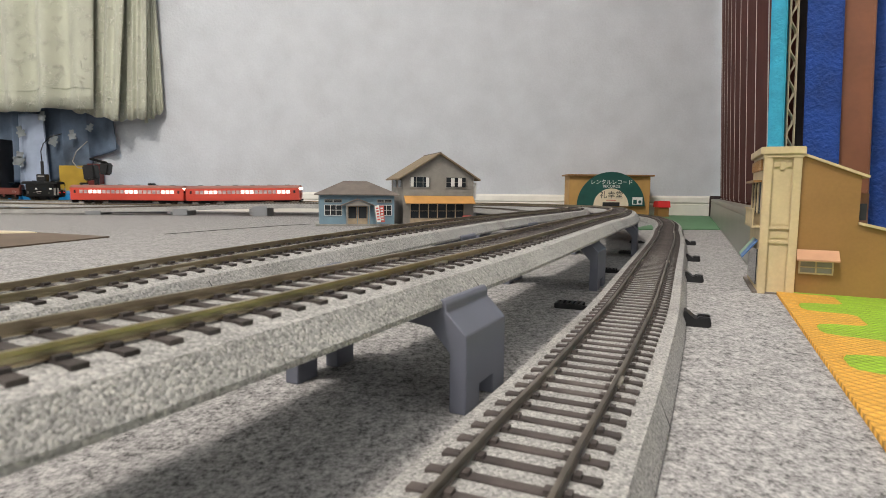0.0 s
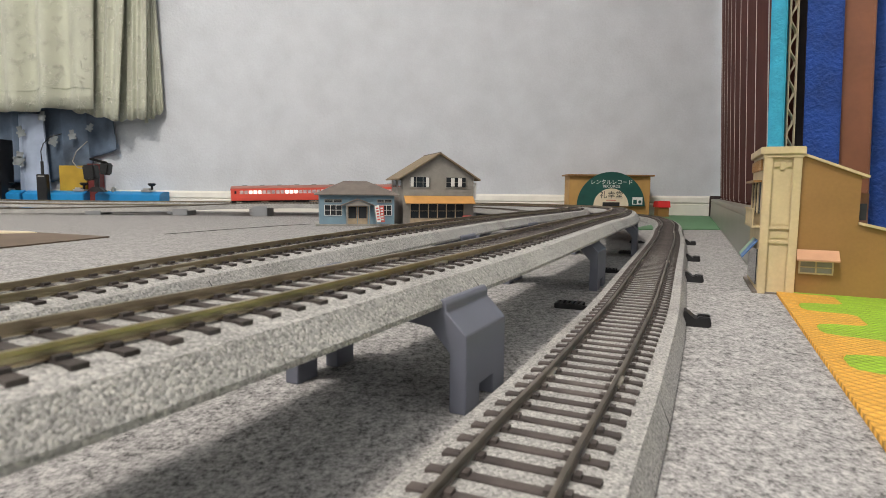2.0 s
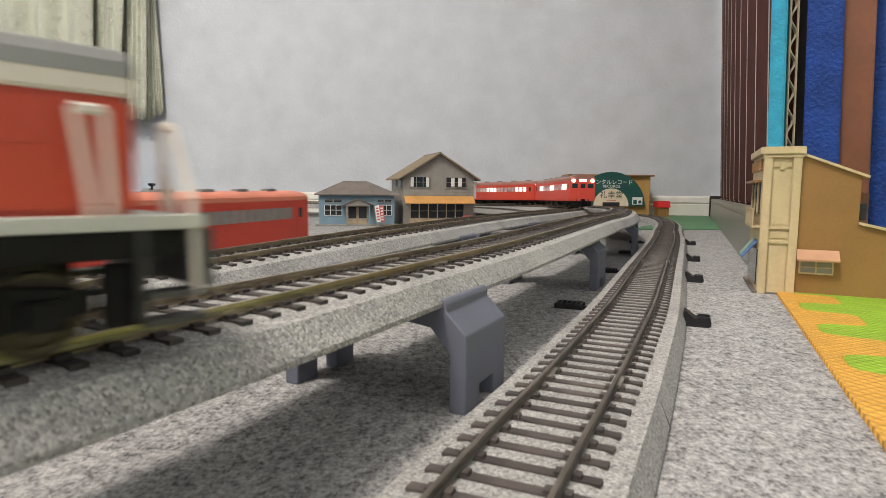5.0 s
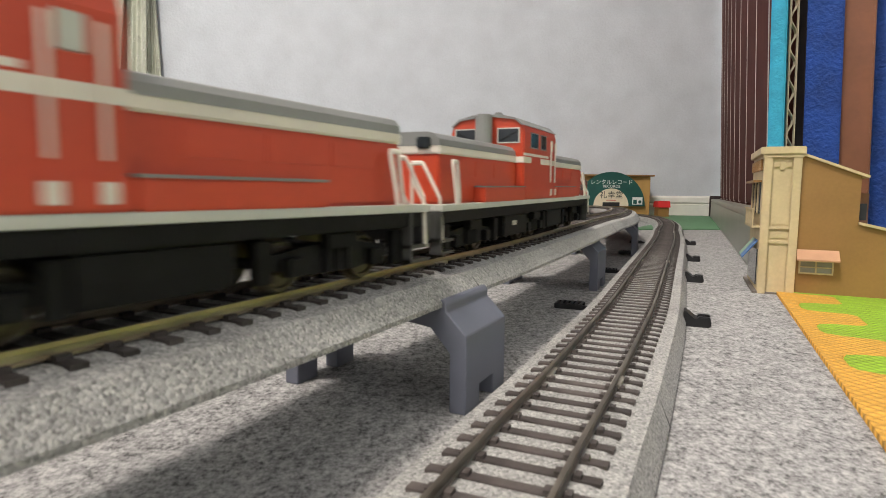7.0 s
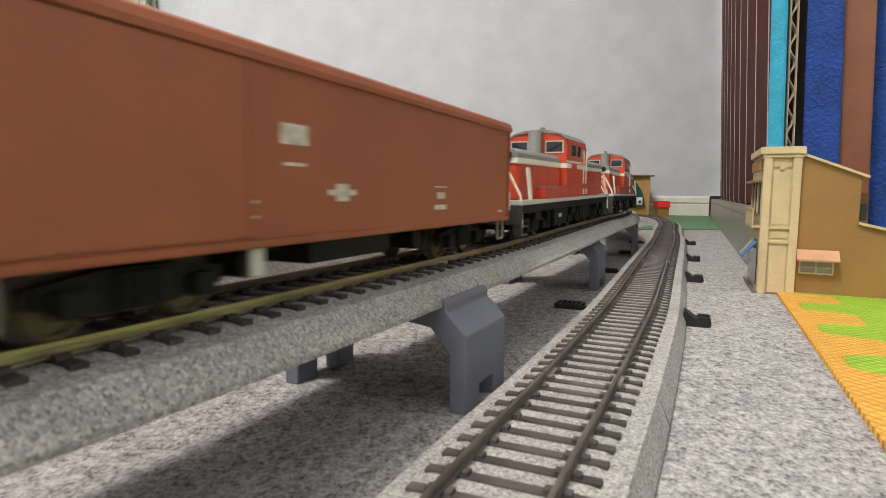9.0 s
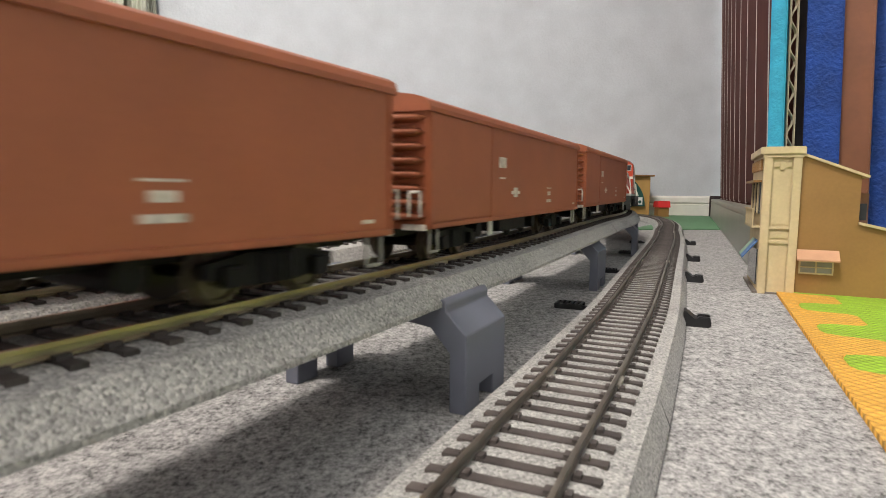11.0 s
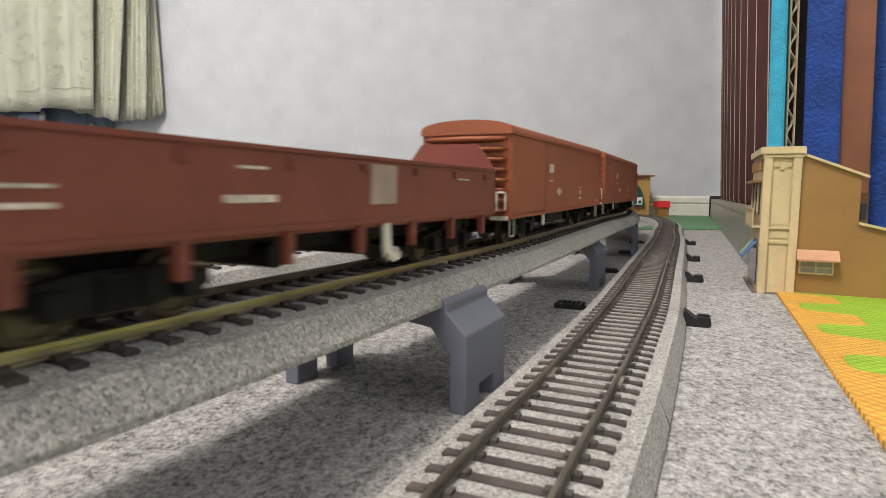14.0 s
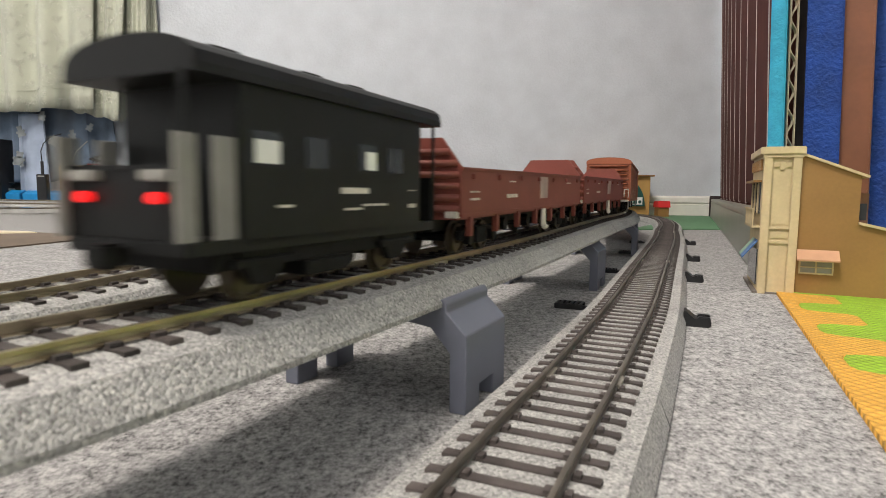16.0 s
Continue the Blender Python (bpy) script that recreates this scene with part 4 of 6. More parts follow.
def shunter():
    return railcar("red model railcar with a pale band below the roof", "railcar", 0.11, False)


# ---- buildings of the layout ----
M_BLUEW = mat("blue_clapboard", (0.19, 0.30, 0.37), rough=0.6, vary=0.07, scale=60, fine=0.05)
M_GREYW = mat("grey_clapboard", (0.30, 0.285, 0.255), rough=0.65, vary=0.08, scale=60, fine=0.05)
M_ROOFB = mat("brown_grey_roof", (0.17, 0.145, 0.125), rough=0.7, vary=0.1, scale=70, bump=0.3, bscale=700)
M_ROOFO = mat("olive_brown_roof", (0.25, 0.19, 0.12), rough=0.7, vary=0.1, scale=70, bump=0.3, bscale=700)
M_ORANGE = mat("orange_awning", (0.62, 0.33, 0.1), rough=0.6, vary=0.06, scale=80)
M_CREAM = mat("cream_plastic", (0.57, 0.46, 0.265), rough=0.55, vary=0.07, scale=60, fine=0.05, fscale=500)
M_OCHRE = mat("ochre_card", (0.29, 0.155, 0.045), rough=0.5, vary=0.08, scale=30, fine=0.05, fscale=500)
M_BROWNW = mat("red_brown_card", (0.17, 0.075, 0.04), rough=0.6, vary=0.1, scale=60)
M_TAN = mat("tan_plastic", (0.52, 0.31, 0.1), rough=0.6, vary=0.06, scale=40)
M_SIGNG = mat("sign_green", (0.015, 0.09, 0.075), rough=0.5, vary=0.08, scale=60)
M_SIGNC = mat("sign_cream", (0.75, 0.66, 0.48), rough=0.6, vary=0.05, scale=60)
M_LETTER = mat("letter_white", (0.8, 0.8, 0.76), rough=0.6, vary=0.05, scale=90)
M_LETTERB = mat("letter_black", (0.02, 0.02, 0.02), rough=0.6, vary=0.05, scale=90)
M_RED = mat("red_plastic", (0.62, 0.03, 0.03), rough=0.45, vary=0.05, scale=60)
M_PINK = mat("banner_red", (0.6, 0.12, 0.1), rough=0.7, vary=0.1, scale=200)
M_WOODD = mat("door_wood", (0.42, 0.33, 0.22), rough=0.6, vary=0.1, scale=150)


def clapboard(parent, x0, x1, y, z0, z1, step, m, taper=None):
    """Overlapping boards on a wall, each tilted out a little at its foot; taper gives the share of the width at a height."""
    z = z0
    while z < z1 - 0.0005:
        t = min(z + step, z1)
        k = taper(z) if taper else 1.0
        bm = bmesh.new()
        prism(bm, [(y - 0.0001, z + 0.0001), (y - 0.0009, z + 0.0001), (y - 0.0003, t), (y - 0.0001, t)], x0 * k, x1 * k)
        part("board", bm, m, parent)
        z += step


def window_at(root, x0, x1, y, z0, z1, bars=1, glassm=None, framem=None):
    bm = bmesh.new()
    box(bm, x0, x1, y - 0.0009, y + 0.0004, z0, z1)
    w_ = part("window", bm, glassm or M_GLASS, root)
    bm = bmesh.new()
    f_ = 0.0008
    for q in ((x0 - f_, x1 + f_, z1, z1 + f_), (x0 - f_, x1 + f_, z0 - f_, z0), (x0 - f_, x0, z0, z1), (x1, x1 + f_, z0, z1)):
        box(bm, q[0], q[1], y - 0.0018, y + 0.0002, q[2], q[3])
    for k in range(bars):
        xx = x0 + (x1 - x0) * (k + 1) / (bars + 1)
        box(bm, xx - 0.0004, xx + 0.0004, y - 0.0015, y - 0.0005, z0, z1)
    box(bm, x0, x1, y - 0.0014, y - 0.0005, (z0 + z1) / 2 - 0.0003, (z0 + z1) / 2 + 0.0003)
    part("window_frame", bm, framem or M_GREYP, w_)
    return w_


def blue_house():
    root = thing("model_house", "small blue clapboard model station house with hip roof", "model building", "layout buildings", pose(-0.1425, 0.985, 0.0, 0, 0, 13))
    a, d, h = 0.0615, 0.078, 0.0505
    bm = bmesh.new()
    box(bm, -a - 0.007, a + 0.007, -0.008, d + 0.006, 0, 0.003, 0.0006)
    part("base_plate", bm, M_GREYP, root)
    bm = bmesh.new()
    box(bm, -a, a, 0, d, 0.003, h)
    body = part("wall", bm, M_BLUEW, root)
    clapboard(body, -a, a, 0.0, 0.003, h, 0.0042, M_BLUEW)
    bm = bmesh.new()
    e = 0.008
    v = [bm.verts.new(c) for c in ((-a - e, -e, h), (a + e, -e, h), (a + e, d + e, h), (-a - e, d + e, h), (-0.02, d / 2, 0.0745), (0.02, d / 2, 0.0745))]
    w = [bm.verts.new((c.co.x, c.co.y, c.co.z + 0.0016)) for c in v[:4]]
    for f_ in ((0, 1, 2, 3),):
        bm.faces.new([v[i] for i in f_])
    for i in range(4):
        bm.faces.new((v[i], v[(i + 1) % 4], w[(i + 1) % 4], w[i]))
    bm.faces.new((w[0], w[1], v[5], v[4]))
    bm.faces.new((w[1], w[2], v[5]))
    bm.faces.new((w[2], w[3], v[4], v[5]))
    bm.faces.new((w[3], w[0], v[4]))
    part("roof", bm, M_ROOFB, root, "brown-grey hip roof")
    for x0, x1 in ((-0.053, -0.026), (0.033, 0.056)):
        window_at(body, x0, x1, -0.0006, 0.018, 0.034, 2, None, M_LETTER)
        window_at(body, x0, (x0 + x1) / 2 - 0.001, -0.0006, 0.0392, 0.0432, 0)
        window_at(body, (x0 + x1) / 2 + 0.001, x1, -0.0006, 0.0392, 0.0432, 0)
    # porch
    bm = bmesh.new()
    prism(bm, [(-0.0275, 0.033), (0, 0.0435), (0.0275, 0.033), (0.0275, 0.0345), (0, 0.0455), (-0.0275, 0.0345)], -0.014, -0.0002, "y")
    part("porch_roof", bm, M_ROOFB, root)
    bm = bmesh.new()
    prism(bm, [(-0.022, 0.0335), (0.022, 0.0335), (0, 0.0425)], -0.0125, -0.0118, "y")
    part("porch_gable", bm, M_GREYW, root)
    for x0 in (-0.0165, 0.0005):
        bm = bmesh.new()
        box(bm, x0, x0 + 0.016, -0.0016, -0.0006, 0.003, 0.033)
        d_ = part("door", bm, M_WOODD, body)
        bm = bmesh.new()
        box(bm, x0 + 0.0015, x0 + 0.0145, -0.0022, -0.0012, 0.0125, 0.0315)
        part("pane", bm, M_GLASS, d_)
    bm = bmesh.new()
    for x in (-0.0185, 0.0185):
        box(bm, x - 0.0009, x + 0.0009, -0.0128, -0.011, 0.003, 0.0345)
    part("porch_post", bm, M_GREYP, root)


def banner(x, y, tilt, m):
    root = thing("shop_banner", "small red and white shop banner on a pole", "banner", "shop banners", pose(x, y, 0.001, 0, tilt, 8))
    bm = bmesh.new()
    cyl(bm, (0, 0, 0), (0, 0, 0.034), 0.0005, 8)
    part("pole", bm, M_GREYP, root)
    bm = bmesh.new()
    box(bm, 0.0005, 0.0075, -0.0002, 0.0002, 0.006, 0.033)
    c = part("cloth", bm, m, root)
    for k in range(5):
        bm = bmesh.new()
        box(bm, 0.002, 0.006, -0.0004, -0.0002, 0.009 + k * 0.0046, 0.0115 + k * 0.0046)
        part("writing", bm, M_LETTER if m is M_PINK else M_PINK, c)


def grey_house():
    root = thing("model_house", "two-storey grey clapboard model shop with gable roof and orange awning", "model building", "layout buildings", pose(-0.008, 1.035, 0.0, 0, 0, 17))
    a, d, h, top = 0.0635, 0.095, 0.083, 0.1215
    bm = bmesh.new()
    box(bm, -a, a, 0, d, 0, h)
    body = part("wall", bm, M_GREYW, root)
    bm = bmesh.new()
    prism(bm, [(-a, h), (a, h), (0, top)], 0, d, "y")
    part("gable", bm, M_GREYW, body)
    clapboard(body, -a, a, 0.0, 0.002, h, 0.0055, M_GREYW)
    clapboard(body, -a, a, 0.0, h, top - 0.004, 0.0055, M_GREYW, lambda z: (top - z) / (top - h) * 0.97)
    for sgn in (-1, 1):
        bm = bmesh.new()
        e = 0.010
        sl = (top - h) / a
        prism(bm, [(0, top + 0.0005), (sgn * (a + e), h - e * sl + 0.0005), (sgn * (a + e), h - e * sl + 0.0028), (0, top + 0.0034)], -0.009, d + 0.006, "y")
        part("roof", bm, M_ROOFO, root, "olive-brown gable roof")
    bm = bmesh.new()
    cyl(bm, (0, -0.009, top + 0.0032), (0, d + 0.006, top + 0.0032), 0.0012, 8)
    part("ridge", bm, M_ROOFB, root)
    window_at(body, -0.0525, -0.0175, -0.0006, 0.0655, 0.0825, 2)
    window_at(body, 0.0125, 0.0485, -0.0006, 0.0655, 0.0825, 2)
    bm = bmesh.new()
    for x0 in (-0.0515, -0.024):
        box(bm, x0, x0 + 0.0055, -0.0026, -0.0022, 0.066, 0.082)
    box(bm, 0.021, 0.0275, -0.0026, -0.0022, 0.067, 0.0815)
    box(bm, 0.034, 0.041, -0.0026, -0.0022, 0.067, 0.0815)
    part("curtain", bm, M_LETTER, body, "white window curtain")
    bm = bmesh.new()
    prism(bm, [(-0.0006, 0.0505), (-0.0145, 0.0385), (-0.0145, 0.0373), (-0.0006, 0.049)], -a + 0.001, a - 0.001)
    part("awning", bm, M_ORANGE, root, "orange sloping awning")
    for k in range(6):
        x0 = -0.051 + k * 0.0163
        window_at(body, x0, x0 + 0.0145, -0.0006, 0.0125, 0.0365, 0, None, M_WOODD)
    bm = bmesh.new()
    box(bm, -0.052, 0.049, -0.0022, -0.0007, 0.002, 0.0112)
    part("shop_plinth", bm, M_WOODD, body)
    # side window and hanging sign
    bm = bmesh.new()
    for y0 in (0.015, 0.055):
        box(bm, -a - 0.0012, -a + 0.0002, y0, y0 + 0.022, 0.0655, 0.082)
    part("side_window", bm, M_GLASS, body)
    bm = bmesh.new()
    box(bm, a + 0.001, a + 0.0065, 0.003, 0.0042, 0.046, 0.074, 0.0003)
    part("hanging_sign", bm, M_LETTER, root)
    bm = bmesh.new()
    box(bm, 0.036, 0.052, -0.024, -0.0225, 0.002, 0.0175, 0.0004)
    s_ = part("sign_board", bm, M_PINK, root, "red and white sign board before the shop")
    bm = bmesh.new()
    for k in range(3):
        box(bm, 0.038, 0.050, -0.0246, -0.0241, 0.0045 + k * 0.0042, 0.007 + k * 0.0042)
    part("writing", bm, M_LETTER, s_)


def letters(text, size, m, at_, parent, name="lettering"):
    cu = bpy.data.curves.new(name, "FONT")
    cu.body, cu.size, cu.align_x, cu.align_y = text, size, "CENTER", "CENTER"
    cu.extrude = 0.0002
    tmp = bpy.data.objects.new(name, cu)
    scene.collection.objects.link(tmp)
    me = bpy.data.meshes.new_from_object(tmp.evaluated_get(bpy.context.evaluated_depsgraph_get()))
    bpy.data.objects.remove(tmp)
    me.materials.clear()
    me.materials.append(m)
    ob = new(name, me)
    ob.parent = parent
    ob.matrix_basis = at_
    return ob


def half_disc(r, y0, y1, n=40):
    bm = bmesh.new()
    prism(bm, [(math.cos(math.pi * i / n) * r, math.sin(math.pi * i / n) * r) for i in range(n + 1)], y0, y1, "y")
    return bm


def record_shop():
    root = thing("record_shop", "tan model record shop with a big green half-round sign", "model building", "layout buildings", pose(0.4165, 1.495, 0.0))
    bm = bmesh.new()
    box(bm, -0.101, 0.101, 0, 0.06, 0, 0.1005, 0.0005)
    body = part("wall", bm, M_TAN, root)
    bm = bmesh.new()
    box(bm, -0.108, 0.108, -0.010, 0.066, 0.1005, 0.1045, 0.0004)
    part("roof", bm, M_OCHRE, root, "flat brown roof slab")
    z = 0.0265
    sign = part("sign", half_disc(0.0845, -0.014, -0.0105), M_SIGNG, root, "dark green half-round record sign")
    sign.location = (0, 0, z)
    inner = part("sign_label", half_disc(0.0435, -0.0152, -0.0141), M_SIGNC, sign, "cream half-round label")
    t = pose(0, 0, 0, 90)
    letters("レンタルレコード", 0.0132, M_LETTER, pose(0, -0.0143, 0.0585) @ t, sign)
    letters("RECORDS", 0.0098, M_LETTER, pose(0, -0.0143, 0.0485) @ t, sign)
    letters("礼幸堂", 0.0195, M_LETTERB, pose(0, -0.0155, 0.0265) @ t, inner)
    bm = bmesh.new()
    box(bm, -0.012, 0.012, -0.0157, -0.0153, 0.0135, 0.0152)
    part("writing", bm, M_PINK, inner)
    bm = bmesh.new()
    box(bm, -0.021, 0.021, -0.0165, -0.0153, 0.0, 0.0095)
    part("doorway", bm, M_LETTERB, inner)
    bm = bmesh.new()
    box(bm, 0.053, 0.078, -0.0152, -0.0141, 0.004, 0.0225, 0.0006)
    n_ = part("notice", bm, M_LETTER, sign, "white notice board")
    bm = bmesh.new()
    box(bm, 0.055, 0.064, -0.0156, -0.0151, 0.006, 0.016)
    cyl(bm, (0.0715, -0.0157, 0.011), (0.0715, -0.0150, 0.011), 0.004, 16)
    part("writing", bm, M_SIGNG, n_)


def red_hut():
    root = thing("red_roofed_box", "small grey box with a bright red lid beside the wall", "model hut", "", pose(0.545, 1.47, 0))
    bm = bmesh.new()
    box(bm, -0.013, 0.013, 0, 0.03, 0, 0.0245, 0.0006)
    part("body", bm, M_OCHRE, root)
    bm = bmesh.new()
    prism(bm, [(-0.004, 0.0245), (0.034, 0.0245), (0.030, 0.039), (0.002, 0.0405)], -0.015, 0.015)
    part("lid", bm, M_RED, root, "bright red lid")


def corner_building():
    """Cream-fronted building with an ochre side wall; local x runs along the side wall, y into its depth."""
    root = thing("corner_building", "cream and ochre two-level model shop building with awnings", "model building", "layout buildings", pose(0.190, 0.352, 0.0, 0, 0, -26.5))
    D = 0.062
    bm = bmesh.new()
    prism(bm, [(0.0, 0), (0.100, 0), (0.100, 0.030), (0.0467, 0.0425), (0.0467, 0.0695), (0.0172, 0.0815), (0.0172, 0.083), (0, 0.083)], 0.0, D, "y")
    body = part("side_wall", bm, M_OCHRE, root, "plain ochre side wall")
    # cream end panel with pilasters, cornice and recessed fields
    bm = bmesh.new()
    box(bm, -0.0012, 0.0172, -0.0016, 0.0, 0.0, 0.0835)
    panel = part("end_panel", bm, M_CREAM, root)
    for x0, x1 in ((-0.0014, 0.0028), (0.0132, 0.0176)):
        bm = bmesh.new()
        box(bm, x0, x1, -0.0034, -0.0015, 0.0, 0.0815, 0.0003)
        part("pilaster", bm, M_CREAM, panel)
    bm = bmesh.new()
    box(bm, -0.003, 0.0192, -0.0046, 0.001, 0.0818, 0.0862, 0.0004)
    box(bm, -0.0022, 0.0184, -0.0038, 0.001, 0.0800, 0.0818, 0.0002)
    part("cornice", bm, M_CREAM, panel)
    for z0, z1 in ((0.0, 0.030), (0.0325, 0.0385), (0.0405, 0.078)):
        bm = bmesh.new()
        box(bm, 0.0034, 0.0126, -0.0021, -0.0015, z0 + 0.0006, z1 - 0.0012, 0.0002)
        part("field", bm, M_CREAM, panel)
    bm = bmesh.new()
    box(bm, 0.0028, 0.0132, -0.0030, -0.0015, 0.0385, 0.0403, 0.0002)
    box(bm, 0.0028, 0.0132, -0.0027, -0.0015, 0.0300, 0.0318, 0.0002)
    part("string_course", bm, M_CREAM, panel)
    for k, (x0, x1, z0, z1) in enumerate(((0.0036, 0.0062, 0.0745, 0.0772), (0.0068, 0.0092, 0.0728, 0.0772), (0.0098, 0.0124, 0.0745, 0.0772))):
        bm = bmesh.new()
        box(bm, x0, x1, -0.003, -0.0015, z0, z1, 0.0002)
        part("bracket", bm, M_CREAM, panel)
    # roof edges
    bm = bmesh.new()
    prism(bm, [(0.0172, 0.0815), (0.0500, 0.0682), (0.0505, 0.0695), (0.0172, 0.083)], -0.002, D + 0.002, "y")
    prism(bm, [(0.0467, 0.0425), (0.104, 0.029), (0.1045, 0.0304), (0.0467, 0.0440)], -0.002, D + 0.002, "y")
    part("roof_edge", bm, M_CREAM, root, "cream roof edge")
    # window with awning in the ochre wall
    window_at(body, 0.0201, 0.0356, 0.0, 0.0140, 0.0203, 1, mat("pane_grey", (0.3, 0.29, 0.26), rough=0.2, vary=0.1, scale=100), M_CREAM)
    bm = bmesh.new()
    prism(bm, [(-0.0003, 0.0272), (-0.0075, 0.0222), (-0.0075, 0.0212), (-0.0003, 0.0262)], 0.0178, 0.0386)
    part("awning", bm, mat("awning_salmon", (0.52, 0.29, 0.17), rough=0.6, vary=0.08, scale=90), root, "salmon awning over the side window")
    # storefront (faces across the tracks), fields, windows, balcony
    bm = bmesh.new()
    box(bm, -0.0016, 0.0, 0.0, D, 0.0, 0.0835)
    front = part("front_wall", bm, M_CREAM, root)
    bm = bmesh.new()
    box(bm, -0.0036, 0.001, -0.004, D + 0.002, 0.0818, 0.0862, 0.0004)
    part("cornice", bm, M_CREAM, front)
    for k in range(9):
        bm = bmesh.new()
        box(bm, -0.003, -0.0015, 0.004 + k * 0.0063, 0.0072 + k * 0.0063, 0.073, 0.0795, 0.0002)
        part("dentil", bm, M_OCHRE, front)
    for y0 in (0.008, 0.026, 0.044):
        bm = bmesh.new()
        box(bm, -0.0024, -0.0015, y0, y0 + 0.012, 0.047, 0.066, 0.0002)
        w_ = part("window", bm, M_GLASS, front)
        bm = bmesh.new()
        box(bm, -0.003, -0.0022, y0 + 0.0055, y0 + 0.0065, 0.047, 0.066)
        part("window_bar", bm, M_CREAM, w_)
    bm = bmesh.new()
    box(bm, -0.0062, -0.0015, 0.005, D - 0.004, 0.066, 0.0672)
    part("canopy", bm, M_OCHRE, front)
    bm = bmesh.new()
    box(bm, -0.0056, -0.0016, 0.006, D - 0.005, 0.0385, 0.0398)
    part("balcony_floor", bm, M_CREAM, front)
    for k in range(8):
        bm = bmesh.new()
        y0 = 0.0065 + k * 0.0062
        box(bm, -0.0056, -0.0048, y0, y0 + 0.0042, 0.0398, 0.0492)
        part("baluster", bm, M_CREAM, front)
    bm = bmesh.new()
    box(bm, -0.0060, -0.0046, 0.006, D - 0.005, 0.0492, 0.0502)
    part("balcony_rail", bm, M_CREAM, front)
    bm = bmesh.new()
    box(bm, -0.0022, -0.0015, 0.006, D - 0.005, 0.004, 0.0255)
    part("shop_window", bm, M_GLASS, front)
    for y0, m in ((0.010, mat("awning_blue", (0.07, 0.16, 0.36), rough=0.6, vary=0.05, scale=90)), (0.024, mat("awning_sage", (0.25, 0.36, 0.24), rough=0.6, vary=0.05, scale=90))):
        bm = bmesh.new()
        prism(bm, [(-0.0016, 0.0310), (-0.0095, 0.0205), (-0.0095, 0.0196), (-0.0016, 0.0300)], y0, y0 + 0.0135, "y")
        part("awning", bm, m, front, "small coloured awning over the shop front")
    bm = bmesh.new()
    box(bm, -0.004, 0.102, -0.003, D + 0.003, 0.0, 0.0012)
    part("base_plate", bm, M_ROOFB, root)
    # little back storey
    bm = bmesh.new()
    box(bm, 0.0468, 0.0535, 0.012, 0.04, 0.040, 0.060, 0.0004)
    part("dormer", bm, M_BROWNW, root)
    bm = bmesh.new()
    box(bm, 0.0482, 0.0525, 0.0112, 0.0125, 0.0445, 0.054)
    part("dormer_window", bm, M_GLASS, root)
    # the plot's corner is acute, so the shop front leans away from the square
    for ob in root.children_recursive:
        for v in ob.data.vertices:
            v.co.x -= 0.07 * max(0.0, v.co.y)


blue_house()
banner(-0.108, 0.968, -8, M_LETTER)
banner(-0.103, 0.972, -4, M_PINK)
grey_house()
record_shop()
red_hut()
corner_building()

# ---- right side of the room ----
M_MAROON = mat("maroon_board", (0.09, 0.026, 0.02), spec=0.12, rough=0.8, vary=0.12, scale=12, fine=0.08, fscale=300)
M_SLATEDGE = mat("pale_edge", (0.5, 0.43, 0.38), rough=0.5, vary=0.08, scale=60)
M_CYAN = mat("cyan_foam", (0.035, 0.34, 0.5), rough=0.85, vary=0.1, scale=90, bump=0.8, bscale=500)
M_CARD = mat("corrugated_card", (0.42, 0.35, 0.25), rough=0.85, vary=0.12, scale=120, bump=0.4, bscale=600)
M_BLUEF = mat("blue_foam", (0.006, 0.045, 0.24), rough=0.8, vary=0.15, scale=70, bump=0.9, bscale=350)
M_BROWNB = mat("brown_board", (0.2, 0.07, 0.03), rough=0.4, vary=0.12, scale=14, fine=0.06, fscale=250)
M_DARKGAP = mat("dark_board", (0.022, 0.012, 0.01), rough=0.7, vary=0.2, scale=40)
M_PLINTH = mat("grey_plinth", (0.23, 0.23, 0.19), rough=0.3, vary=0.06, scale=20)
M_GREENM = mat("green_sheet", (0.10, 0.22, 0.11), rough=0.8, vary=0.08, scale=60, fine=0.06)
M_EVAO = mat("orange_eva_foam", (0.88, 0.46, 0.07), rough=0.75, vary=0.06, scale=60)
M_EVAG = mat("lime_eva_foam", (0.37, 0.62, 0.035), rough=0.75, vary=0.06, scale=60)

LINE = math.degrees(math.atan2(0.922, 0.386))


def side_frame(s, off=0.0):
    """Pose on the right-hand partition line at s: local x along the line away, local y to its left."""
    return pose(0.237 + 0.386 * s, 0.453 + 0.922 * s, 0, 0, 0, LINE) @ pose(0, off, 0)


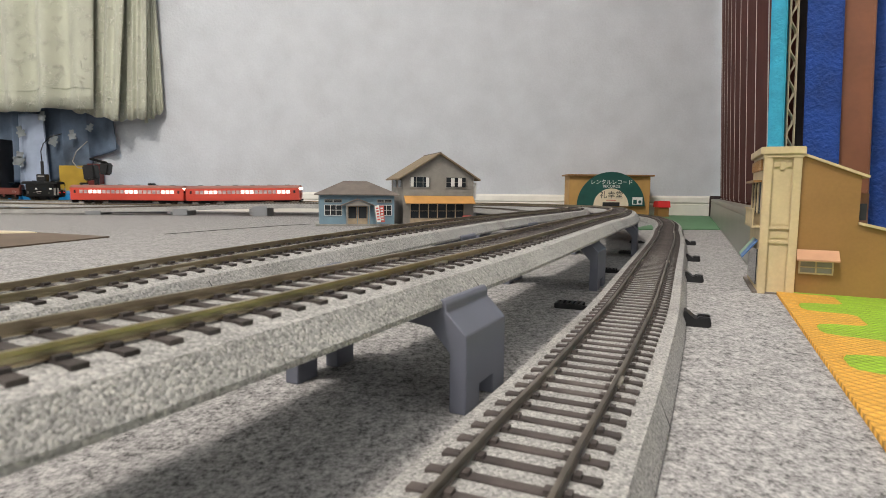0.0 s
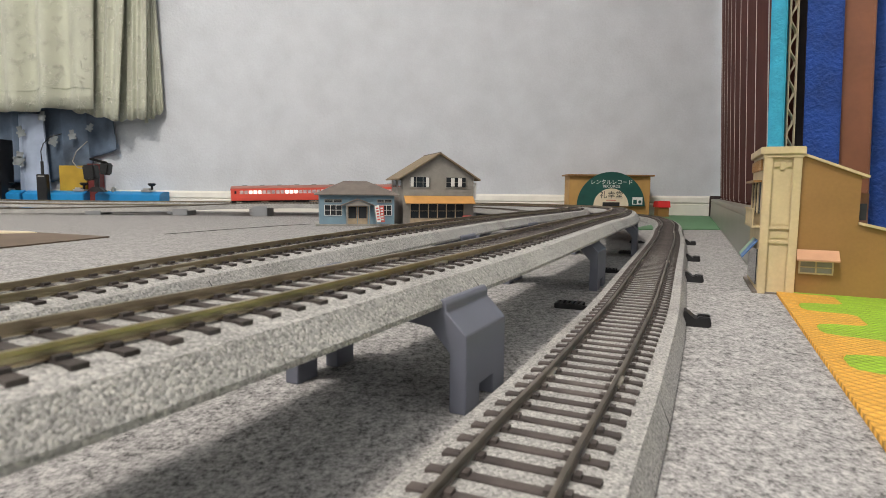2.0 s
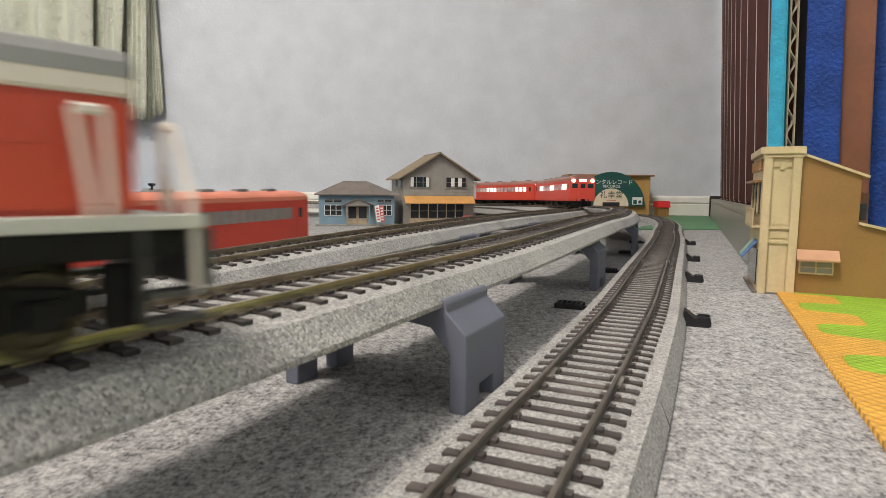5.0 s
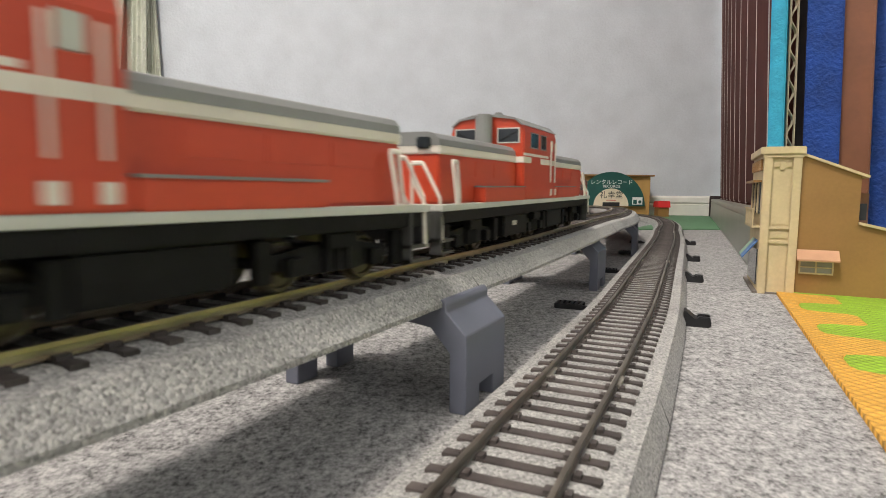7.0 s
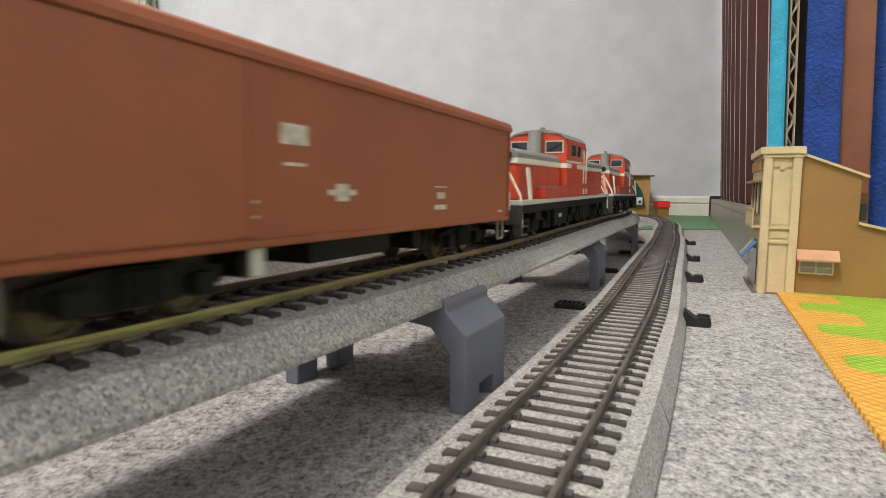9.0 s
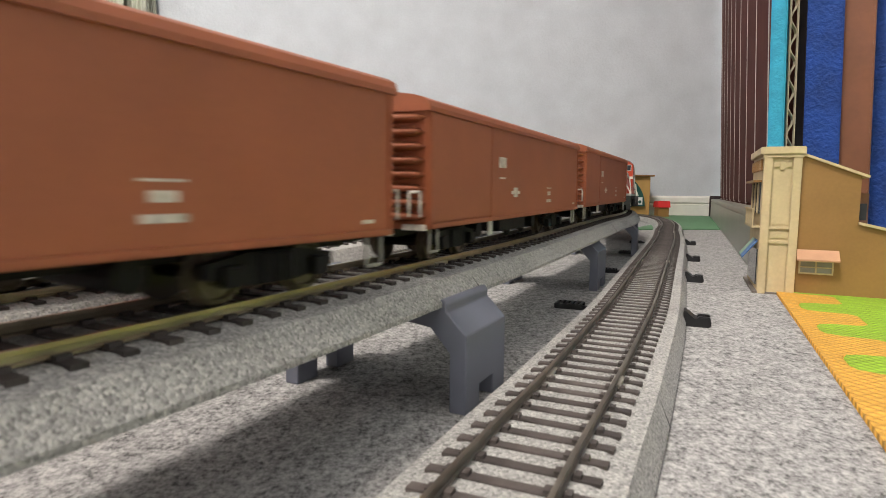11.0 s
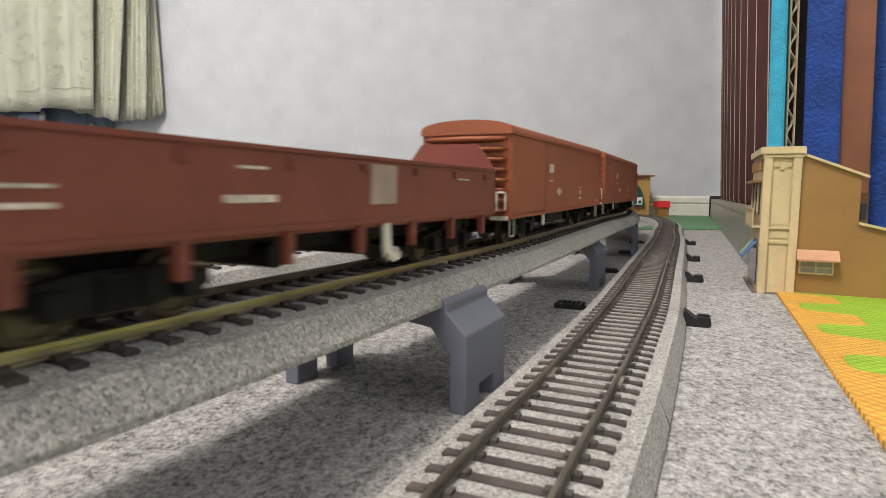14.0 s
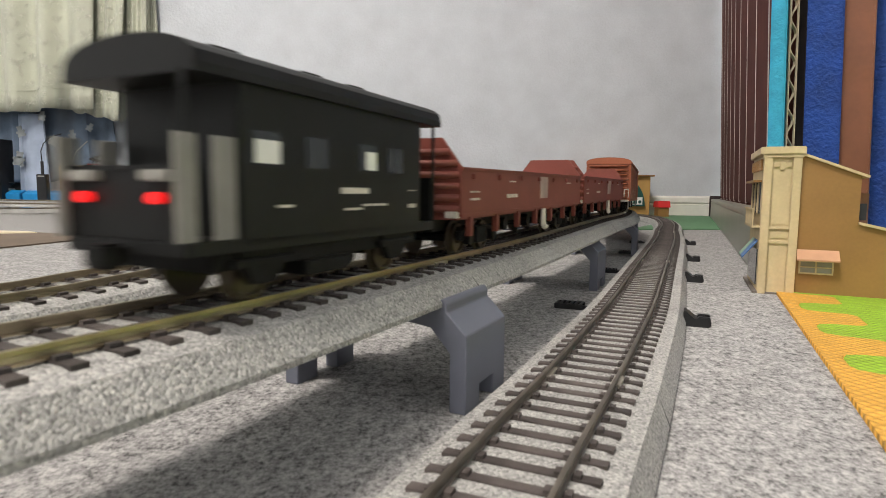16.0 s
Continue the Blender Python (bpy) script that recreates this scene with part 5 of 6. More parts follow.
def partition():
    m = side_frame(0)
    bm = bmesh.new()
    box(bm, -0.05, 1.185, -0.038, 0.0, 0, 0.040, 0.001)
    box(bm, -0.05, 1.185, -0.0195, 0.0, 0.040, 0.046, 0.001)
    ob = tagged(part("plinth", bm, M_PLINTH), "satin grey-green skirting plinth under the partition", "skirting", kind="structure")
    ob.matrix_basis = m
    bm = bmesh.new()
    box(bm, 1.176, 1.186, -0.022, 0.004, 0, 0.054, 0.001)
    ob = tagged(part("trim", bm, M_DARKGAP), "dark corner trim at the wall", "trim", kind="structure")
    ob.matrix_basis = m
    root = thing("folding_partition", "maroon folding partition with pale edged vertical panels", "partition", m=m @ pose(0, -0.02, 0.04, -2.4, 0, 0) @ pose(0, 0.02, -0.04))
    for k in range(10):
        x0 = 0.078 + k * 0.125 - 0.057
        bm = bmesh.new()
        box(bm, max(0.07, x0), min(1.2, x0 + 0.121), -0.036, -0.0225, 0.0465, 1.9, 0.002)
        p_ = part("panel", bm, M_MAROON, root)
        bm = bmesh.new()
        box(bm, x0 + 0.1205, x0 + 0.1255, -0.034, -0.0222, 0.0465, 1.9, 0.0003)
        part("edge_strip", bm, M_SLATEDGE, p_, "pale vertical edge strip")
    bm = bmesh.new()
    box(bm, 0.07, 1.17, -0.0365, -0.0205, 0.040, 0.0465)
    part("bottom_rail", bm, M_MAROON, root)


def boards():
    """Foam tiles, card and boards standing on edge in a row beyond the building."""
    Y = 0.47

    def put(name, label, x0, x1, y, m, depth=0.14, cat="board"):
        k = y / 1050 * 0.972
        bm = bmesh.new()
        a, b = (x0 - 784) * k, (x1 - 784) * k
        box(bm, 0, (b - a) * 0.9, 0, depth, 0.0, 1.2, 0.0012, pose(a, y, 0, 0, 0, -math.degrees(math.atan2(a, y)) - 2.5) @ pose(0, 0, 0, 0, -1.6, 0))
        return tagged(part(name, bm, m), label, cat)

    put("foam_tile", "cyan foam tile standing on edge", 1372, 1400, Y, M_CYAN, cat="foam tile")
    # corrugated card: two liners and a wavy flute
    k = 0.472 / 1050 * 0.972
    bm = bmesh.new()
    a, b = (1405 - 784) * k, (1420 - 784) * k
    box(bm, a, a + 0.0007, 0.472, 0.474, 0, 1.2)
    box(bm, b - 0.0007, b, 0.472, 0.474, 0, 1.2)
    root = tagged(part("cardboard_sheet", bm, M_CARD), "corrugated cardboard sheet showing its wavy edge", "cardboard")
    bm = bmesh.new()
    n = 300
    prev = None
    for i in range(n + 1):
        z = 0.9 * i / n
        x = (a + b) / 2 + math.sin(i * 0.85) * (b - a - 0.0016) / 2
        cur = [bm.verts.new((x - 0.0003, yy, z)) for yy in (0.4725, 0.476)] + [bm.verts.new((x + 0.0003, yy, z + 0.0002)) for yy in (0.476, 0.4725)]
        if prev:
            for j in range(4):
                bm.faces.new((prev[j], prev[(j + 1) % 4], cur[(j + 1) % 4], cur[j]))
        prev = cur
    part("flute", bm, M_CARD, root, "wavy inner flute")
    root.matrix_basis = pose(a, 0.472, 0, 0, -1.6, 0) @ pose(-a, -0.472, 0)
    put("dark_board", "dark brown board standing behind the cardboard", 1421, 1437, Y + 0.03, M_DARKGAP)
    put("foam_block", "deep blue textured foam tile standing on edge", 1436, 1497.5, Y, M_BLUEF, cat="foam tile")
    put("brown_board", "worn reddish brown board standing on edge", 1498.5, 1553, Y - 0.006, M_BROWNB)
    put("foam_block", "deep blue textured foam tile standing on edge", 1554, 1640, Y + 0.004, M_BLUEF, cat="foam tile")


partition()
boards()


def green_sheet():
    bm = bmesh.new()
    prism(bm, [(0.30, 0.95), (0.458, 0.978), (0.682, 1.52), (0.682, 1.566), (0.50, 1.566), (0.45, 1.2)], 0.0, 0.0018, "z")
    tagged(part("green_sheet", bm, M_GREENM), "thin green sheet lying on the carpet", "sheet")


green_sheet()


def foam_mat():
    """Interlocking play mat: an orange border strip, its teeth locking with a lime tile; the surface is a fine weave of bumps."""
    m = pose(0.102, 0.131, 0, 0, 0, math.degrees(math.atan2(0.915, 0.404)))

    # boundary between strip and tile: square teeth with rounded corners (local x along the edge, -y to the right)
    line = []
    for k in range(-7, 3):
        x = 0.175 + 0.0555 * k
        line += [(x, -0.024), (x + 0.0012, -0.013), (x + 0.0035, -0.0075), (x + 0.008, -0.006), (x + 0.019, -0.006), (x + 0.0235, -0.0075), (x + 0.026, -0.013), (x + 0.0272, -0.024), (x + 0.031, -0.0275), (x + 0.0515, -0.0275)]
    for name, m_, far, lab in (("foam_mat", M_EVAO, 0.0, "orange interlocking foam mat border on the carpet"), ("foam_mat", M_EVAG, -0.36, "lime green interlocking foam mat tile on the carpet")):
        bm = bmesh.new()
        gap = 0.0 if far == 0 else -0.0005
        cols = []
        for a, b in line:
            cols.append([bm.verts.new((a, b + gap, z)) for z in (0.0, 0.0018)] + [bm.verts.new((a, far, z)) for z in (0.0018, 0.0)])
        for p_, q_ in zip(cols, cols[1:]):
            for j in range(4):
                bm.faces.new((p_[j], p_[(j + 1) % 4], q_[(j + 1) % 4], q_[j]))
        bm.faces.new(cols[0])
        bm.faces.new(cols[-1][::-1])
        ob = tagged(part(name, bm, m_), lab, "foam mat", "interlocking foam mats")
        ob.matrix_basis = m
        nt = m_.node_tree
        co = nt.nodes.new("ShaderNodeTexCoord")
        mp = nt.nodes.new("ShaderNodeMapping")
        mp.inputs["Rotation"].default_value = (0, 0, radians(45))
        v = nt.nodes.new("ShaderNodeTexVoronoi")
        v.inputs["Scale"].default_value = 300
        v.inputs["Randomness"].default_value = 0.12
        nt.links.new(co.outputs["Object"], mp.inputs[0])
        nt.links.new(mp.outputs[0], v.inputs["Vector"])
        bp = nt.nodes.new("ShaderNodeBump")
        bp.invert = True
        bp.inputs["Strength"].default_value = 1.0
        bp.inputs["Distance"].default_value = 0.003
        nt.links.new(v.outputs["Distance"], bp.inputs["Height"])
        nt.links.new(bp.outputs["Normal"], nt.nodes["Principled BSDF"].inputs["Normal"])
        # shade between the bumps put into the colour: tops lighter, gaps darker
        groove_shade = nt.nodes.new("ShaderNodeMapRange")
        groove_shade.inputs[1].default_value, groove_shade.inputs[2].default_value = 0.32, 0.62
        groove_shade.inputs[3].default_value, groove_shade.inputs[4].default_value = 1.10, 0.72
        nt.links.new(v.outputs["Distance"], groove_shade.inputs[0])
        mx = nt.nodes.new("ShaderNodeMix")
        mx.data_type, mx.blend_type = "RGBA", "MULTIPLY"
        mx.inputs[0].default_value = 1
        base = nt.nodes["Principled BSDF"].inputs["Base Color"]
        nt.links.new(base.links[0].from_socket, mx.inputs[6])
        nt.links.new(groove_shade.outputs[0], mx.inputs[7])
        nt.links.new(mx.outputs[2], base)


foam_mat()

# ---- left side of the room ----
def jacquard():
    """Pale green satin with raised squiggles of leaf outlines that shine."""
    m = mat("green_jacquard", (0.51, 0.53, 0.42), rough=0.5, vary=0.07, scale=10, fine=0.05, fscale=400)
    nt = m.node_tree
    b = nt.nodes["Principled BSDF"]
    co = nt.nodes.new("ShaderNodeTexCoord")
    n = nt.nodes.new("ShaderNodeTexNoise")
    n.inputs["Scale"].default_value = 75
    n.inputs["Detail"].default_value = 1.5
    n.inputs["Distortion"].default_value = 1.2
    nt.links.new(co.outputs["Object"], n.inputs["Vector"])
    wave = nt.nodes.new("ShaderNodeMath")
    wave.operation = "PINGPONG"
    wave.inputs[1].default_value = 0.09
    nt.links.new(n.outputs["Fac"], wave.inputs[0])
    line = nt.nodes.new("ShaderNodeMapRange")
    line.inputs[1].default_value, line.inputs[2].default_value = 0.055, 0.085
    nt.links.new(wave.outputs[0], line.inputs[0])
    n2 = nt.nodes.new("ShaderNodeTexNoise")
    n2.inputs["Scale"].default_value = 50
    nt.links.new(co.outputs["Object"], n2.inputs["Vector"])
    pick = nt.nodes.new("ShaderNodeMapRange")
    pick.inputs[1].default_value, pick.inputs[2].default_value = 0.5, 0.58
    nt.links.new(n2.outputs["Fac"], pick.inputs[0])
    mul = nt.nodes.new("ShaderNodeMath")
    mul.operation = "MULTIPLY"
    nt.links.new(line.outputs[0], mul.inputs[0])
    nt.links.new(pick.outputs[0], mul.inputs[1])
    bp = nt.nodes.new("ShaderNodeBump")
    bp.inputs["Strength"].default_value = 1.0
    bp.inputs["Distance"].default_value = 0.0016
    nt.links.new(mul.outputs[0], bp.inputs["Height"])
    nt.links.new(bp.outputs["Normal"], b.inputs["Normal"])
    r = nt.nodes.new("ShaderNodeMapRange")
    r.inputs[3].default_value, r.inputs[4].default_value = 0.55, 0.2
    nt.links.new(mul.outputs[0], r.inputs[0])
    nt.links.new(r.outputs[0], b.inputs["Roughness"])
    thread = nt.nodes.new("ShaderNodeMix")
    thread.data_type = "RGBA"
    thread.inputs[7].default_value = (0.80, 0.80, 0.70, 1)
    nt.links.new(mul.outputs[0], thread.inputs[0])
    nt.links.new(b.inputs["Base Color"].links[0].from_socket, thread.inputs[6])
    nt.links.new(thread.outputs[2], b.inputs["Base Color"])
    b.inputs["Sheen Weight"].default_value = 0.25
    return m


M_CURTAIN = jacquard()
M_CLOTH = mat("blue_cloth", (0.115, 0.16, 0.225), rough=0.8, vary=0.3, scale=14, fine=0.06, fscale=300)
M_CLOTHL = mat("pale_cloth", (0.36, 0.43, 0.55), rough=0.8, vary=0.15, scale=16)
M_BEAR = mat("cream_print", (0.27, 0.30, 0.31), rough=0.8, vary=0.1, scale=60)
M_BLUEP = mat("blue_plastic", (0.015, 0.27, 0.62), rough=0.4, vary=0.06, scale=40)
M_SILVER = mat("silver_metal", (0.6, 0.6, 0.58), rough=0.3, metal=0.9, vary=0.06, scale=80)
M_YELLOW = mat("yellow_box", (0.5, 0.32, 0.03), rough=0.6, vary=0.1, scale=30)
M_DKRED = mat("dark_red_box", (0.2, 0.03, 0.025), rough=0.6, vary=0.1, scale=30)
M_SHEET = mat("brown_card", (0.155, 0.115, 0.085), rough=0.75, vary=0.08, scale=20, fine=0.04)


def drape(name, label, cat, x0, x1, y, bottom, top, folds, m, parent=None, thick=0.004, seed=1, amp=0.03, hang=None):
    """Pleated hanging cloth as a folded sheet with thickness and an uneven hem."""
    rnd = random.Random(seed)
    ph = [rnd.uniform(0, 6.28) for _ in range(4)]
    nx, nz = 140, 22
    verts, faces = [], []

    def fold(u, v):
        a = u * folds * 2 * math.pi
        k = 0.55 + 0.45 * (1 - v)
        return amp * k * (math.sin(a + 0.8 * math.sin(a * 0.37 + ph[0])) * 0.8 + 0.4 * math.sin(a * 2.1 + ph[1]))

    for side in (0, 1):
        for j in range(nz + 1):
            v = j / nz
            for i in range(nx + 1):
                u = i / nx
                zb = bottom + (hang(u) if hang else 0.0)
                f_ = fold(u, v)
                verts.append((x0 + (x1 - x0) * u + 0.012 * math.sin(u * folds * 6.28 + ph[2]) + (1 - v) * 0.02 * (u - 0.3), y + f_ + side * thick, zb + (top - zb) * v))
    w = nx + 1
    o = w * (nz + 1)
    for j in range(nz):
        for i in range(nx):
            a = j * w + i
            faces.append((a, a + 1, a + w + 1, a + w))
            faces.append((o + a, o + a + w, o + a + w + 1, o + a + 1))
    for i in range(nx):
        faces.append((i, o + i, o + i + 1, i + 1))
        t = nz * w + i
        faces.append((t, t + 1, o + t + 1, o + t))
    for j in range(nz):
        a, b = j * w, j * w + nx
        faces.append((a, a + w, o + a + w, o + a))
        faces.append((b, o + b, o + b + w, b + w))
    me = bpy.data.meshes.new(name)
    me.from_pydata(verts, [], faces)
    me.update()
    for p in me.polygons:
        p.use_smooth = True
    me.materials.append(m)
    return tagged(new(name, me), label, cat)


def curtain():
    """Heavy curtain of overlapping flat pleats: each leaf comes forward to a sharp edge before the next one starts behind it."""
    root = thing("curtain", "pale green jacquard curtain hanging in sharp pleats", "curtain")
    # left and right edge at the hem, right edge higher up, depth at both edges, hem height at both edges
    leaves = [(-1.66, -1.30, -1.30, 1.535, 1.50, 0.236, 0.230), (-1.33, -0.864, -0.851, 1.53, 1.495, 0.236, 0.254), (-0.95, -0.814, -0.781, 1.545, 1.512, 0.252, 0.2245), (-0.835, -0.7505, -0.7385, 1.555, 1.528, 0.230, 0.2335), (-0.764, -0.7264, -0.743, 1.545, 1.570, 0.226, 0.258)]

    def spot(i, u, v):
        """Point of one leaf: u across it, v up from the hem."""
        xa, xb, xt, ya, yb, za, zb = leaves[i]
        up = min(1.0, v * 4)
        x = xa + (xb - xa) * u + (xt - xb) * u * up + (0.02 * up * (1 - u) if i > 1 else 0.0)
        wave = -0.008 + (0.015 * math.sin(u * 30 + 0.9 * i + 0.9 * math.sin(u * 9)) * (1 if i < 2 else 0.2)) * (1 - 0.3 * v) * min(1.0, (1 - u) * 6 + 0.15)
        z0 = za + (zb - za) * u + 0.003 * math.sin(u * 17 + i)
        return x, ya + (yb - ya) * u ** 0.8 + wave + 0.003 * math.sin(u * 31 + v * 5), z0 + (1.8 - z0) * v

    for i in range(len(leaves)):
        nx, nz = 60, 40
        verts, faces = [], []
        for side in (0, 1):
            for j in range(nz + 1):
                for k in range(nx + 1):
                    p = spot(i, k / nx, j / nz)
                    verts.append((p[0], p[1] + side * 0.003, p[2]))
        w, o = nx + 1, (nx + 1) * (nz + 1)
        for j in range(nz):
            for k in range(nx):
                a = j * w + k
                faces += [(a, a + 1, a + w + 1, a + w), (o + a, o + a + w, o + a + w + 1, o + a + 1)]
        for k in range(nx):
            t = nz * w + k
            faces += [(k, o + k, o + k + 1, k + 1), (t, t + 1, o + t + 1, o + t)]
        for j in range(nz):
            a, b = j * w, j * w + nx
            faces += [(a, a + w, o + a + w, o + a), (b, o + b, o + b + w, b + w)]
        me = bpy.data.meshes.new("pleat")
        me.from_pydata(verts, [], faces)
        me.update()
        for p in me.polygons:
            p.use_smooth = True
        me.materials.append(M_CURTAIN)
        ob = new("pleat", me)
        ob.parent = root
        bm = bmesh.new()
        n = 40
        prev = None
        for k in range(n + 1):
            u = k / n
            p = Vector(spot(i, u, 0.033)) + Vector((0, -0.0006, 0.002 * math.sin(u * 30)))
            if prev is not None:
                cyl(bm, prev, p, 0.0011, 5)
            prev = p
        part("hem_stitch", bm, M_CURTAIN, ob)


curtain()
cloth = drape("cloth", "blue cloth printed with pale bears hanging below the curtain", "cloth", -1.16, -0.875, 1.558, 0.07, 0.3, 4.5, M_CLOTH, seed=5, amp=0.010, hang=lambda u: max(0, (u - 0.45)) * 0.16)
drape("cloth", "pale blue cloth fold hanging below the curtain", "cloth", -1.10, -1.02, 1.542, 0.03, 0.245, 1.6, M_CLOTHL, seed=8, amp=0.008)


def bear(x, z, s, turn):
    bm = bmesh.new()
    m = pose(x, 1.5425 if x > -1.01 or x < -1.11 else 1.5265, z, 0, turn, 0)
    for cx_, cz_, r in ((0, 0, 1.0), (0.1, 1.2, 0.7), (-0.4, 1.75, 0.28), (0.6, 1.7, 0.28), (-0.8, -0.7, 0.4), (0.8, -0.75, 0.4), (-0.95, 0.4, 0.35), (1.0, 0.35, 0.35)):
        cyl(bm, (cx_ * s, 0, cz_ * s), (cx_ * s, 0.001, cz_ * s), r * s, 14)
    bmesh.ops.transform(bm, matrix=m, verts=bm.verts)
    part("bear_print", bm, M_BEAR, cloth, "pale printed bear shape")


for x, z, s, t in ((-1.085, 0.125, 0.012, 10), (-1.075, 0.195, 0.009, -20), (-1.005, 0.175, 0.009, 25), (-0.955, 0.19, 0.008, -10), (-0.91, 0.21, 0.007, 30), (-1.02, 0.235, 0.008, 5)):
    bear(x, z, s, t)


def blue_block(x, w, knob):
    root = thing("blue_box", "flat blue plastic box with silver bracket and black knob", "plastic box", "blue boxes", pose(x, 1.515, 0))
    bm = bmesh.new()
    prism(bm, [(0, 0), (0.055, 0), (0.055, 0.050), (0.02, 0.050), (0, 0.042)], -w / 2, w / 2)
    bmesh.ops.bevel(bm, geom=list(bm.edges), offset=0.0012, segments=2, affect="EDGES")
    part("body", bm, M_BLUEP, root)
    bm = bmesh.new()
    box(bm, knob - 0.016, knob + 0.012, 0.012, 0.034, 0.0485, 0.0545, 0.0008)
    box(bm, knob - 0.012, knob + 0.004, 0.014, 0.03, 0.0545, 0.0585, 0.0008)
    part("bracket", bm, M_SILVER, root)
    bm = bmesh.new()
    cyl(bm, (knob + 0.008, 0.022, 0.052), (knob + 0.008, 0.022, 0.064), 0.003, 12)
    cyl(bm, (knob + 0.008, 0.022, 0.064), (knob + 0.008, 0.022, 0.069), 0.006, 16, 0.0105)
    cyl(bm, (knob + 0.008, 0.022, 0.069), (knob + 0.008, 0.022, 0.0715), 0.0105, 16, 0.008)
    part("knob", bm, M_BLACK, root, "black round knob")
    bm = bmesh.new()
    cyl(bm, (-w * 0.28, 0.022, 0.047), (-w * 0.28, 0.022, 0.058), 0.006, 14)
    cyl(bm, (-w * 0.28, 0.022, 0.058), (-w * 0.28, 0.022, 0.0605), 0.004, 14)
    part("screw", bm, M_SILVER, root)


blue_block(-1.155, 0.15, 0.03)
blue_block(-0.995, 0.155, 0.06)
blue_block(-0.805, 0.165, 0.045)


def small_devices():
    root = thing("radio_unit", "small black box with an antenna cable standing behind the tracks", "device", m=pose(-1.012, 1.50, 0.05))
    bm = bmesh.new()
    box(bm, -0.0125, 0.0125, 0, 0.014, -0.05, 0.041, 0.0012)
    part("body", bm, M_BLACK, root)
    bm = bmesh.new()
    box(bm, -0.008, 0.008, -0.0006, 0.0002, 0.034, 0.0375)
    part("marking", bm, M_GREYP, root)
    bm = bmesh.new()
    tube(bm, [(0.0, 0.007, 0.041), (0.0, 0.007, 0.073)], 0.0035, 8)
    part("plug", bm, M_BLACK, root)
    bm = bmesh.new()
    tube(bm, [(0.0, 0.007, 0.073), (-0.001, 0.006, 0.098), (0.008, 0.004, 0.118), (0.03, 0.0, 0.134), (0.06, -0.004, 0.141)], 0.0012, 6)
    part("cable", bm, M_BLACK, root)
    root = thing("webcam", "black webcam tilted on a small stand", "webcam", m=pose(-0.87, 1.49, 0.0485))
    bm = bmesh.new()
    prism(bm, [(-0.022, 0), (0.022, 0), (0.008, 0.012), (-0.008, 0.012)], -0.001, 0.016, "y")
    cyl(bm, (0, 0.007, 0.008), (0, 0.007, 0.035), 0.006, 12)
    part("stand", bm, M_BLACK, root)
    bm = bmesh.new()
    box(bm, -0.024, 0.006, -0.004, 0.02, 0.03, 0.068, 0.003, pose(0, 0, 0, 0, -6, 0))
    part("head", bm, M_BLACK, root)
    bm = bmesh.new()
    box(bm, 0.004, 0.026, -0.006, 0.016, 0.046, 0.076, 0.003, pose(0, 0, 0, 0, 10, 0))
    part("lens_box", bm, M_BLACK, root)
    bm = bmesh.new()
    box(bm, -0.028, 0.008, -0.008, 0.012, 0.074, 0.079, 0.0012, pose(0, 0, 0, 0, 14, 0))
    part("flap", bm, M_DARKUF, root)
    bm = bmesh.new()
    tube(bm, [(-0.02, 0.01, 0.055), (-0.05, 0.012, 0.06), (-0.062, 0.012, 0.075), (-0.05, 0.01, 0.1), (-0.02, 0.008, 0.125)], 0.0013, 6)
    part("cable", bm, M_GREYP, root)
    bm = bmesh.new()
    box(bm, -0.995, -0.925, 1.545, 1.575, 0, 0.115, 0.001)
    tagged(part("carton", bm, M_YELLOW), "yellow carton standing by the wall", "carton")
    bm = bmesh.new()
    box(bm, -0.922, -0.895, 1.545, 1.575, 0, 0.12, 0.001)
    tagged(part("carton", bm, M_DKRED), "dark red carton standing by the wall", "carton")
    bm = bmesh.new()
    box(bm, -1.35, -1.115, 1.50, 1.575, 0.0, 0.178, 0.002)
    tagged(part("black_case", bm, M_BLACK), "black case standing beside the hanging cloth", "case")


small_devices()


def floor_things():
    bm = bmesh.new()
    prism(bm, [(-0.395, 0.70), (-0.53, 0.757), (-0.95, 0.80), (-0.95, 0.40), (-0.42, 0.555)], 0.0, 0.0015, "z")
    tagged(part("card_sheet", bm, M_SHEET), "brown card sheet lying on the carpet", "card sheet")
    bm = bmesh.new()
    prism(bm, [(-0.505, 0.735), (-0.53, 0.752), (-0.80, 0.775), (-0.80, 0.69), (-0.56, 0.715)], 0.0016, 0.003, "z")
    tagged(part("paper_sheet", bm, M_SIGNC), "cream paper lying on the brown card", "paper sheet")
    bm = bmesh.new()
    for k in range(12):
        a, b = k / 12, (k + 1) / 12
        p = [(-0.356 + 0.129 * t, 0.757 + 0.26 * t + 0.02 * math.sin(t * 3.0)) for t in (a, b)]
        prism(bm, [(p[0][0], p[0][1] - 0.0018), (p[1][0], p[1][1] - 0.0018), (p[1][0], p[1][1] + 0.0018), (p[0][0], p[0][1] + 0.0018)], 0.0, 0.0006, "z")
    tagged(part("carpet_seam", bm, M_DARKGAP), "thin dark seam between carpet pieces", "seam", kind="structure")


floor_things()


